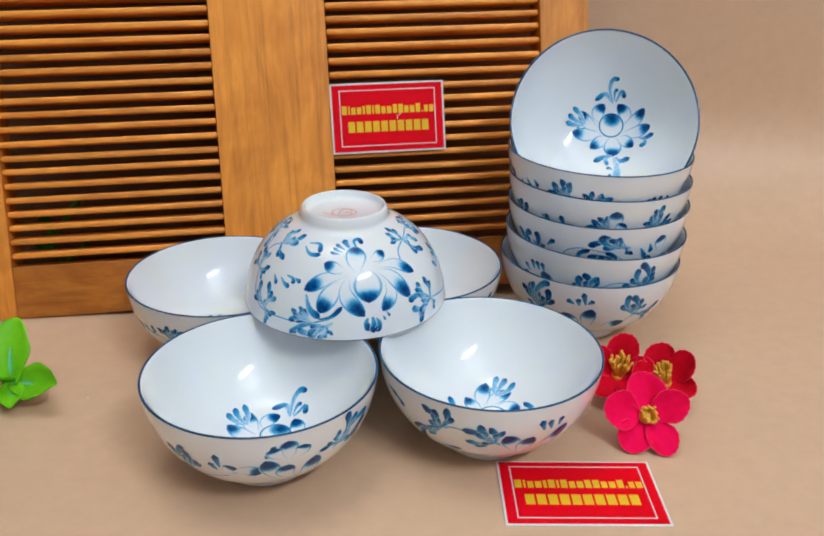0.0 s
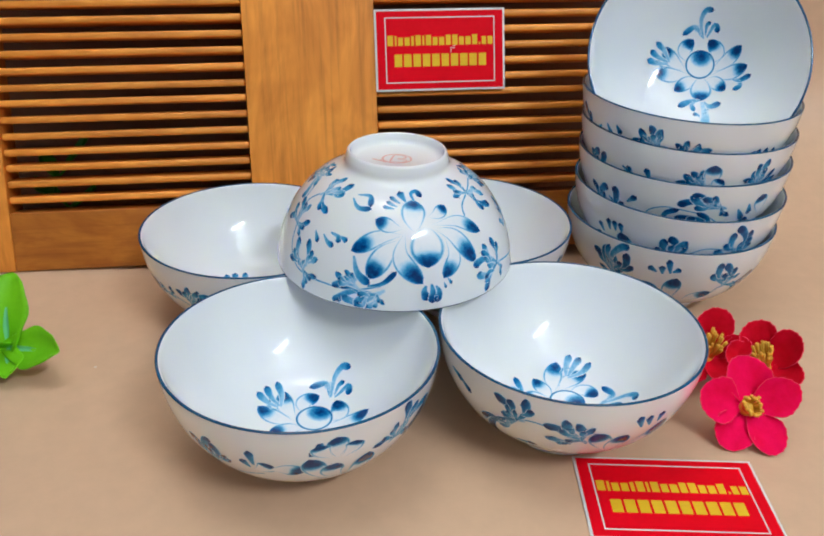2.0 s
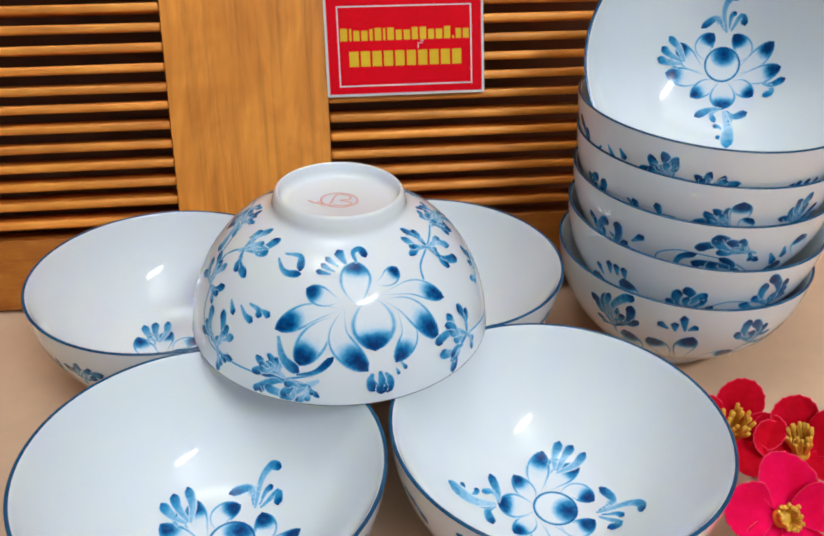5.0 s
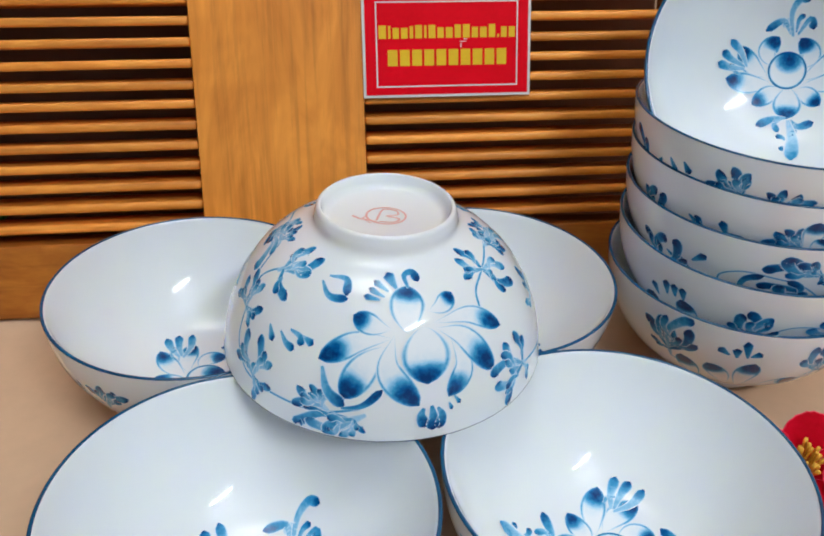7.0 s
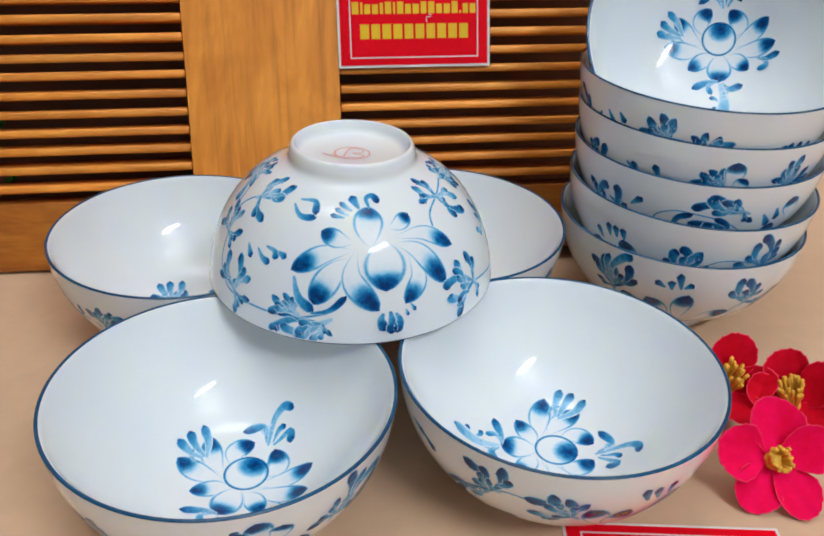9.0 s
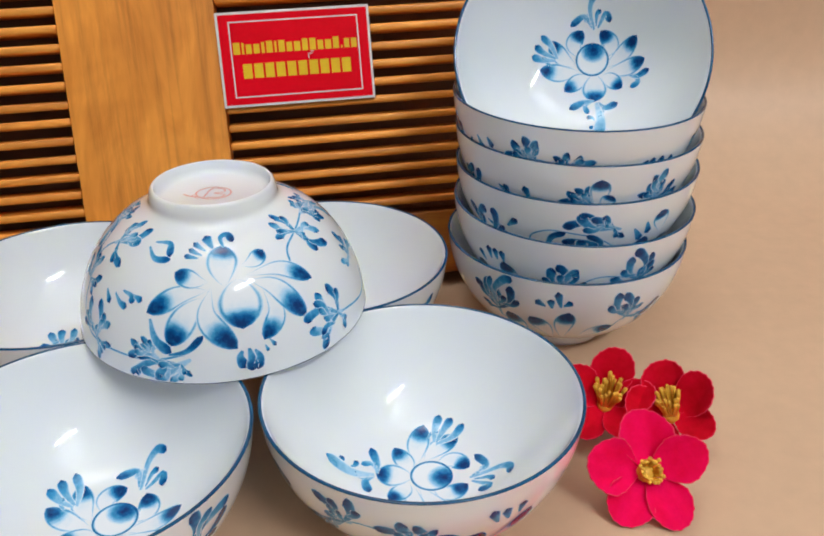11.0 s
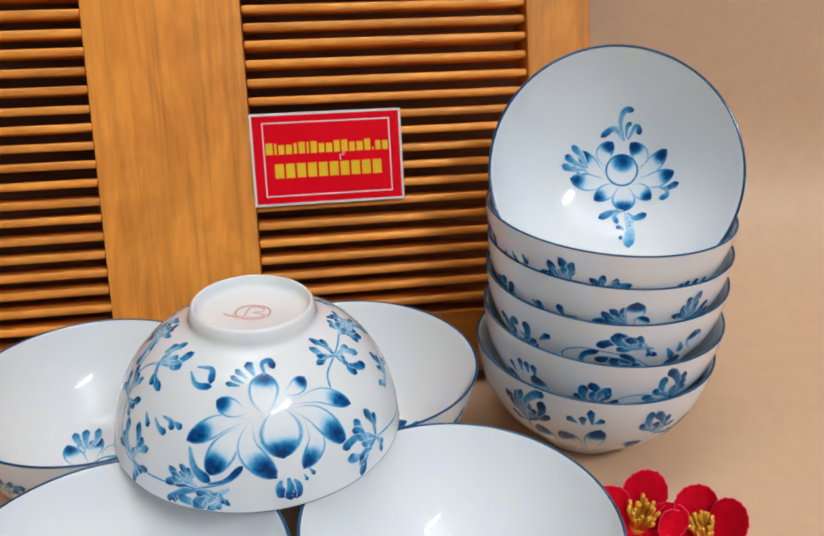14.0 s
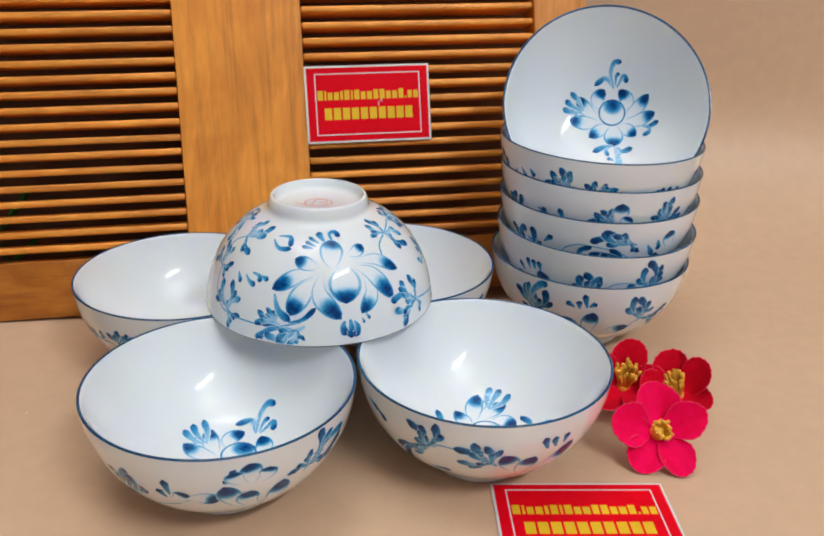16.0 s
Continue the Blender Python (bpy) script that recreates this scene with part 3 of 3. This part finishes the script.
def set_bowl(label, m, inner, dx, dy, marks, back=0):
    """A copy of the bare bowl with its own hand-painted brushwork, no two alike."""
    ob = copy_thing(bowl, m)
    tagged(ob, label)
    medallion(ob, dx, dy, inner)
    brushwork(180, marks, ob, 1, 1.32)
    lotus(back, ob)
    return ob


NEST = "stacked white porcelain bowl with blue rim, nested in others"
BY_PANEL = (("leaf", (32, 22), (54, 22), (41, 16), (34, 15)), ("stem", (54, 24), (34, 20), (24, 24)), ("leaf", (22, 25), (27, 15), (21, 12), (16, 13), (12, 14)))
FRONT = (("leaf", (30, 36), (36, 17), (29, 14), (26, 17), (22, 24), (34, 30)), ("stem", (33, 23), (28, 36), (6, 29)), ("mark", (9, 21), (10, 11)), ("mark", (11, 24), (14, 18)), ("petal", (10, 26), (5, 23), (2, 19)), ("petal", (3, 24), (-4, 23), (-11, 26)),
         ("petal", (-27, 44), (-17, 27), (-13, 15)), ("petal", (-30, 44), (-36, 33), (-38, 20)), ("petal", (-24, 17), (-24, 10), (-23, 3.5)), ("petal", (-26, 17), (-30, 12), (-31, 8)), ("petal", (-22, 16), (-18, 11), (-17, 7)), ("petal", (-30, 42), (-23, 30), (-24, 21)),
         ("mark", (-17, 13), (-13, 11)), ("mark", (-19, 10), (-16, 6)), ("leaf", (-48, 21), (-42, 18), (-50, 11), (-55, 3), (-67, 8), (-67, 14), (-58, 21)))
BLOSSOM_SIDE = (("mark", (63, 8), (55, 11)), ("mark", (57, 9), (50, 15)), ("leaf", (23, 16), (34, 7), (30, 11), (23, 5), (40, 24), (43, 36), (27, 12)), ("stem", (46, 30), (23, 15), (6, 19), (-4, 26)), ("leaf", (-4, 25), (12, 15), (6, 12), (1, 13), (11, 24), (5, 27), (-4, 15)),
                ("petal", (-15, 36), (-11, 26), (-6, 17)), ("petal", (-17, 38), (-17, 29), (-21, 20)), ("petal", (-22, 33), (-32, 29), (-40, 16)), ("mark", (-26, 16), (-23, 8)), ("mark", (-30, 16), (-28, 9)), ("mark", (-34, 15), (-35, 9)), ("mark", (30, 37), (18, 36)))
LOWEST = (("leaf", (41, 31), (51, 12), (46, 9), (41, 12), (36, 3), (33, 10), (49, 23)), ("stem", (41, 31), (32, 33), (23, 44)), ("mark", (16, 14), (21, 11)), ("mark", (13, 15), (14, 9)), ("mark", (9, 14), (11, 4)), ("mark", (8, 13), (4, 10)),
          ("petal", (12, 46), (17, 33), (24, 24)), ("petal", (6, 46), (7, 30), (5, 17)), ("petal", (-4, 42), (-9, 36), (-20, 31)), ("petal", (28, 46), (31, 36), (36, 25)), ("leaf", (-24, 27), (-17, 15), (-17, 9), (-22, 9), (-31, 18), (-43, 20), (-38, 32)), ("stem", (-19, 36), (-25, 25), (-47, 23)))
SECOND = (("mark", (54, 23), (57, 16)), ("mark", (49, 19), (50, 11)), ("mark", (45, 18), (46, 11)), ("mark", (41, 18), (42, 11)), ("petal", (57, 40), (60, 35), (58, 24)), ("petal", (34, 38), (38, 28), (42, 18)), ("leaf", (8, 36), (21, 27), (17, 17), (12, 14), (7, 16), (2, 24)),
          ("stem", (9, 31), (-6, 18), (-31, 23), (-50, 23)), ("leaf", (-28, 28), (-23, 5), (-19, 10), (-31, 14), (-14, 21), (-46, 25)))
THIRD = (("leaf", (61, 38), (65, 17), (57, 15), (48, 15), (68, 34)), ("mark", (54, 20), (48, 24)), ("mark", (47, 19), (43, 27)), ("mark", (41, 19), (35, 13)), ("stem", (12, 33), (26, 31), (29, 22), (21, 16), (11, 16), (-4, 20), (-21, 34)), ("mark", (20, 34), (19, 21), (12, 16)),
         ("leaf", (-13, 14), (10, 11), (5, 8), (-1, 8), (-6, 9), (-14, 18)), ("leaf", (-20, 36), (9, 22), (4, 24), (-2, 28), (-10, 33)), ("mark", (-20, 15), (-26, 24)), ("mark", (-26, 12), (-29, 20)), ("petal", (-38, 22), (-35, 14), (-33, 7)), ("petal", (-26, 40), (-28, 34), (-28, 22)), ("petal", (-36, 38), (-42, 34), (-47, 26)))
FOURTH = (("leaf", (74, 30), (76, 25), (66, 15), (60, 16)), ("mark", (46, 17), (40, 22)), ("mark", (39, 23), (43, 16)), ("mark", (29, 22), (32, 14)), ("mark", (30, 20), (22, 22)), ("leaf", (-2, 22), (13, 20), (10, 15), (7, 13), (3, 12)), ("petal", (-1, 22), (-2, 14), (-2, 6)), ("petal", (-5, 24), (-6, 19), (-8, 15)),
          ("leaf", (-31, 24), (-23, 17), (-26, 13), (-28, 9), (-32, 7), (-39, 14), (-47, 24)), ("mark", (-53, 22), (-57, 15)))
UPPER = (("leaf", (76, 30), (81, 10), (83, 20), (68, 20)), ("mark", (63, 15), (70, 24)), ("mark", (58, 12), (54, 20)), ("mark", (51, 11), (48, 16)), ("leaf", (24, 22), (38, 17), (35, 11), (30, 8), (26, 9), (36, 22)), ("leaf", (13, 24), (16, 15), (12, 13), (7, 14), (2, 16), (-5, 20)), ("stem", (31, 17), (21, 17), (12, 22)),
         ("mark", (-24, 22), (-25, 16)), ("mark", (-28, 23), (-28, 15)), ("mark", (-34, 24), (-33, 15)), ("mark", (-42, 25), (-39, 16)), ("leaf", (-55, 24), (-59, 14), (-61, 10), (-57, 17)))
for label, x, y, z, rx, ry, inner, dx, dy, marks in (
    ("white porcelain bowl, blue lotus inside, touching its neighbours", -0.0752, 0.3880, 0.0, 0, 0, -20, 0.0, -1.0, FRONT),
    ("white porcelain bowl beside red blossoms, blue painted rim", 0.0499, 0.4183, 0.0, 0, 0, -96, -3.5, 4.6, BLOSSOM_SIDE),
    ("white porcelain bowl standing in front of the wooden panel", -0.1242, 0.5058, 0.0, 0, 0, -40, -5.0, -9.0, BY_PANEL),
    ("white porcelain bowl half hidden behind the overturned bowl", -0.0008, 0.5342, 0.0, 0, 0, 200, 3.0, 0.0, UPPER),
    ("lowest porcelain bowl of a tall stack, standing on the sheet", 0.1270, 0.5630, 0.0, 0, 0, 0, 3.0, 0.0, LOWEST),
    (NEST, 0.1294, 0.5675, 0.0186, 0.3, 0.6, 40, 3.0, 0.0, SECOND),
    (NEST, 0.1312, 0.5735, 0.0376, 0.3, -0.4, 90, 3.0, 0.0, THIRD),
    (NEST, 0.1299, 0.5735, 0.0556, -0.3, 0.3, 10, 3.0, 0.0, FOURTH),
    ("uppermost level porcelain bowl of the stack, holding another", 0.1278, 0.5725, 0.0733, 0.2, 0.5, 60, 3.0, 0.0, UPPER),
):
    set_bowl(label, pose(x, y, z, rx, ry, 0), inner, dx, dy, marks)
set_bowl("tilted porcelain bowl propped on the stack, lotus showing", tilted(0.1282, 0.5684, 0.1540, -5.1, 60.7), 0, 8.5, 0.5, FRONT)
tagged(bowl, "overturned white porcelain bowl resting on four bowl rims")
for turn in (0, 180):
    lotus(turn, bowl)
    brushwork(turn, SPRAYS, bowl)
    brushwork(turn, VINES, bowl)
medallion(bowl, 3.0, 0.0, 0.0)
bowl.matrix_world = pose(-0.0397, 0.4816, 0.0603 + 0.0601, 180, 0, 0)


# ---- red cards ----
def card():
    top = tagged(new("red_card"), "laminated red card with white border and yellow bars", "card", "red cards")
    w, h = 0.0866, 0.0525
    part("backing", box(bmesh.new(), -w / 2, w / 2, -h / 2, h / 2, 0, 0.0005, 0.0002, 1), CARD_WHITE, top, smooth=False)
    part("red_field", box(bmesh.new(), -w / 2 + 0.0014, w / 2 - 0.0014, -h / 2 + 0.0014, h / 2 - 0.0014, 0.0005, 0.00064), CARD_RED, top, smooth=False)
    bm = bmesh.new()
    a, b, t = w / 2 - 0.0068, h / 2 - 0.0052, 0.0007
    for x0, x1, y0, y1 in ((-a, a, b - t, b), (-a, a, -b, -b + t), (-a, -a + t, -b + t, b - t), (a - t, a, -b + t, b - t)):
        box(bm, x0, x1, y0, y1, 0.00064, 0.00072)
    part("border_line", bm, CARD_WHITE, top, "thin white border line", smooth=False)
    wide = (34, 16, 30, 31, 20, 32, 16, 32, 30, 32, 30, 32, 30, 32, 31, 14, 28, 30)
    tall = (1.25, 1.2, 1, 1, 1.15, 1.25, 1.2, 1.25, 1, 1, 1.25, 1.25, 1, 1, 1.25, 0.3, 1, 1)
    total, x = sum(wide), -0.0355
    for q, v in zip(wide, tall):
        step = 0.071 * q / total
        part("yellow_bar", box(bmesh.new(), x + 0.0005, x + step - 0.0005, 0.0030, 0.0030 + 0.0052 * v, 0.00064, 0.00076), CARD_YELLOW, top, smooth=False)
        x += step
    for k in range(10):
        x = -0.0312 + 0.00624 * k
        part("yellow_bar", box(bmesh.new(), x + 0.0006, x + 0.0056, -0.0105, -0.0025, 0.00064, 0.00076), CARD_YELLOW, top, smooth=False)
    return top


front = card()
front.matrix_world = pose(0.0994, 0.3684, 0.0002, 0, 0, 3.0)
tagged(front, "red laminated card lying flat on the beige sheet")
stuck = copy_thing(front, PANEL @ pose(0.0591, -0.0002, 0.1348, 90, 0, 0))
bm = bmesh.new()
for x, y, w, h in ((0.0080, 0.0012, 0.0030, 0.0004), (0.0070, -0.0006, 0.0005, 0.0022), (0.0092, 0.0024, 0.0018, 0.0004)):
    box(bm, x - w / 2, x + w / 2, y - h / 2, y + h / 2, 0.00074, 0.00080)
part("scuff", bm, CARD_WHITE, stuck, "small pale scratch in the print", smooth=False)
tagged(stuck, "red laminated card stuck upright on the wooden slats")


# ---- artificial red blossoms ----
def petal_mesh(bm, size, cup, broad, seed):
    """A round cupped cloth petal with a finely scalloped edge and a pale frayed hem."""
    m, steps = 44, (0.15, 0.3, 0.45, 0.6, 0.72, 0.84, 0.93, 0.98, 1.0)
    rows = [[bm.verts.new((0, size * 0.53, cup * 0.53 ** 1.5 * size))] * m]
    for q in steps:
        row = []
        for j in range(m):
            a = math.tau * j / m
            edge = 1 + (0.022 * math.sin(17 * a + seed) + 0.035 * math.sin(3 * a + seed)) * q ** 6
            x, y = 0.50 * broad * q * edge * math.cos(a), 0.53 + 0.50 * q * edge * math.sin(a)
            x *= 0.34 + 0.66 * math.sin(math.pi / 2 * min(1.0, max(0.0, y / 0.62)))
            z = cup * max(0.0, y) ** 1.5 + 0.9 * x * x + 0.035 * math.sin(7 * x + 5 * y + seed) * q + 0.012 * math.sin(23 * x + seed) * q - 0.16 * max(0.0, y - 0.72)
            row.append(bm.verts.new((x * size, y * size, z * size)))
        rows.append(row)
    for k, (a, b) in enumerate(zip(rows, rows[1:])):
        for j in range(m):
            f = bm.faces.new(list(dict.fromkeys((a[j], a[(j + 1) % m], b[(j + 1) % m], b[j]))))
            f.material_index = 1 if k == len(steps) - 1 else 0
    return bm


def blossom(label, place, facing, size, petals, cloth, reach, sway):
    """petals: turn, cup, length and breadth of each; sway: which way the filaments lean."""
    top = tagged(new("artificial_blossom"), label, "artificial flower", "red blossoms")
    for k, (turn, cup, long, broad) in enumerate(petals):
        ob = part("petal", petal_mesh(bmesh.new(), size * long, cup, broad, k * 1.7 + turn), cloth, top)
        ob.data.materials.append(PETAL_HEM)
        mod = ob.modifiers.new("cloth", "SOLIDIFY")
        mod.thickness = 0.0004
        ob.matrix_basis = pose(0, 0, 0.0009 * (k % 3), 0, 0, turn) @ pose(0, size * 0.05, 0)
    rng = random.Random(int(size * 1e5))
    part("flower_eye", lathe(bmesh.new(), [(0, 0.0046), (0.0020, 0.0042), (0.0036, 0.0030), (0.0040, 0.0012), (0.0034, -0.0005)], 16), STAMEN, top, "yellow centre")
    for k in range(24):
        a, lean = math.tau * k / 24 + rng.uniform(-0.1, 0.1), rng.uniform(0.1, 0.55)
        ln = size * reach * rng.uniform(0.8, 1.15)
        bm = bmesh.new()
        tip = Vector((math.cos(a) * math.sin(lean) + sway[0], math.sin(a) * math.sin(lean) + sway[1], math.cos(lean))).normalized()
        turn = tip.to_track_quat("Z", "Y").to_matrix().to_4x4()
        lathe(bm, [(0.0, 0.0), (0.0006, 0.0002), (0.0006, ln * 0.62), (0.00095, ln * 0.82), (0.0009, ln * 0.96), (0, ln)], 6)
        bmesh.ops.transform(bm, verts=bm.verts[:], matrix=Matrix.Translation((math.cos(a) * 0.0024, math.sin(a) * 0.0024, 0.0018)) @ turn)
        part("stamen", bm, STAMEN, top)
    f = Vector(facing).normalized()
    top.matrix_world = Matrix.Translation(place) @ f.to_track_quat("Z", "Y").to_matrix().to_4x4()
    return top


blossom("pinkish crimson cloth blossom with yellow stamens, facing outward", (0.1434, 0.4215, 0.0140), (0.05, -0.75, 0.66), 0.0228,
        ((2, 0.25, 1.06, 1.0), (-68, 0.55, 0.98, 0.92), (-150, 0.30, 1.02, 0.80), (142, 0.22, 0.98, 0.98), (78, 0.35, 1.08, 0.98)), PETAL_PINK, 0.30, (0.1, 0.1))
blossom("deep red cloth blossom with long stamens, tilted upward", (0.1650, 0.4610, 0.0125), (-0.30, -0.50, 0.80), 0.0196,
        ((30, 0.75, 1.05, 1.0), (-38, 0.85, 1.0, 1.0), (-100, 0.45, 1.0, 0.85), (175, 0.5, 0.9, 0.95), (100, 0.7, 0.95, 0.95)), PETAL, 0.62, (-0.35, 0.6))
blossom("deep red cloth blossom tucked against a porcelain bowl", (0.1360, 0.4690, 0.0125), (-0.10, -0.60, 0.78), 0.0216,
        ((-8, 0.65, 1.05, 0.92), (-75, 0.5, 0.95, 0.85), (-145, 0.7, 0.9, 0.9), (140, 0.6, 1.0, 0.9), (66, 0.6, 1.0, 0.95)), PETAL, 0.62, (0.05, 0.6))


# ---- green plastic leaves ----
def leaf_mesh(bm, length, wide, curl, droop):
    n, m = 12, 6
    rows = []
    for i in range(n + 1):
        t = i / n
        w = wide * 0.5 * max(0.14, math.sin(math.pi * (0.05 + 0.91 * t)) ** 0.5 * (0.55 + 0.45 * min(1.0, t * 2.2)))
        a = curl * t
        row = []
        for j in range(m + 1):
            v = 2 * j / m - 1
            y = length * (math.sin(a) / curl if abs(curl) > 1e-3 else t)
            z = length * ((1 - math.cos(a)) / curl if abs(curl) > 1e-3 else 0)
            row.append(bm.verts.new((w * v * (1 + 0.05 * math.sin(14 * t)), y, z + wide * 0.22 * abs(v) ** 1.5 - droop * t * t * length)))
        rows.append(row)
    for a, b in zip(rows, rows[1:]):
        for j in range(m):
            bm.faces.new((a[j], a[j + 1], b[j + 1], b[j]))
    return bm


def sprig(label, place, leaves, mat, ribs):
    top = tagged(new("plastic_leaf_sprig"), label, "artificial plant", "green sprigs")
    stem = lathe(bmesh.new(), [(0, -0.0005), (0.0018, 0), (0.0016, 0.008), (0.0010, 0.014), (0, 0.0146)], 10)
    part("stem", stem, mat, top)
    for rx, ry, rz, length, wide, curl, droop in leaves:
        ob = part("leaf", leaf_mesh(bmesh.new(), length, wide, curl, droop), mat, top)
        mod = ob.modifiers.new("plastic", "SOLIDIFY")
        mod.thickness = 0.0006
        ob.matrix_basis = pose(0, 0, 0.010) @ pose(0, 0, 0, 0, 0, rz) @ pose(0, 0, 0, rx, ry, 0)
        if ribs:
            rb = part("rib", leaf_mesh(bmesh.new(), length * 0.55, 0.0026, curl * 0.55, droop), LEAF_RIB, ob)
            rb.matrix_basis = pose(0, 0, 0.0011)
    top.matrix_world = place
    return top


sprig("bright green plastic leaf sprig standing on the beige sheet", pose(-0.2440, 0.4380, 0.0) @ Matrix.Scale(1.12, 4),
      ((84, 0, 6, 0.038, 0.022, -0.9, 0.0), (16, 42, -98, 0.035, 0.021, 0.3, 0.1), (-8, 0, -160, 0.022, 0.015, 0.2, 0.1), (20, 0, 80, 0.030, 0.018, 0.3, 0.1), (35, 0, 150, 0.026, 0.016, 0.3, 0.1)), LEAF, True)


def lying_sprig(label, place):
    """A thin bent stem on the sheet with small leaves along it."""
    top = tagged(new("plastic_leaf_sprig"), label, "artificial plant", "green sprigs")
    line = glide([(0.050, -0.002, 0.001), (0.028, 0, 0.004), (0.004, 0.002, 0.012), (-0.008, 0.004, 0.026), (0.002, 0.006, 0.040)], 6)
    bm = bmesh.new()
    rings = []
    for k, p in enumerate(line):
        d = (line[min(k + 1, len(line) - 1)] - line[max(k - 1, 0)]).normalized()
        turn = d.to_track_quat("Z", "Y").to_matrix()
        rings.append([bm.verts.new(p + turn @ Vector((0.0008 * math.cos(math.tau * j / 6), 0.0008 * math.sin(math.tau * j / 6), 0))) for j in range(6)])
    for a, c in zip(rings, rings[1:]):
        for j in range(6):
            bm.faces.new((a[j], a[(j + 1) % 6], c[(j + 1) % 6], c[j]))
    part("stem", bm, LEAF_DEEP, top)
    for f, rx, rz, length, wide in ((1.0, 40, -60, 0.020, 0.011), (0.86, 45, 60, 0.018, 0.010), (0.66, 15, 75, 0.022, 0.012), (0.55, 30, -70, 0.019, 0.010), (0.25, 12, -100, 0.020, 0.011), (0.22, 10, 100, 0.022, 0.011), (0.0, 12, -80, 0.020, 0.011)):
        ob = part("leaf", leaf_mesh(bmesh.new(), length, wide, 0.4, 0.05), LEAF_DEEP, top)
        mod = ob.modifiers.new("plastic", "SOLIDIFY")
        mod.thickness = 0.0005
        ob.matrix_basis = Matrix.Translation(line[int(f * (len(line) - 1))]) @ pose(0, 0, 0, 0, 0, rz) @ pose(0, 0, 0, rx, 0, 0)
    top.matrix_world = place
    return top


lying_sprig("dark green leaf sprig lying behind the slatted panel", pose(-0.279, 0.598, 0.0005) @ Matrix.Scale(1.25, 4))
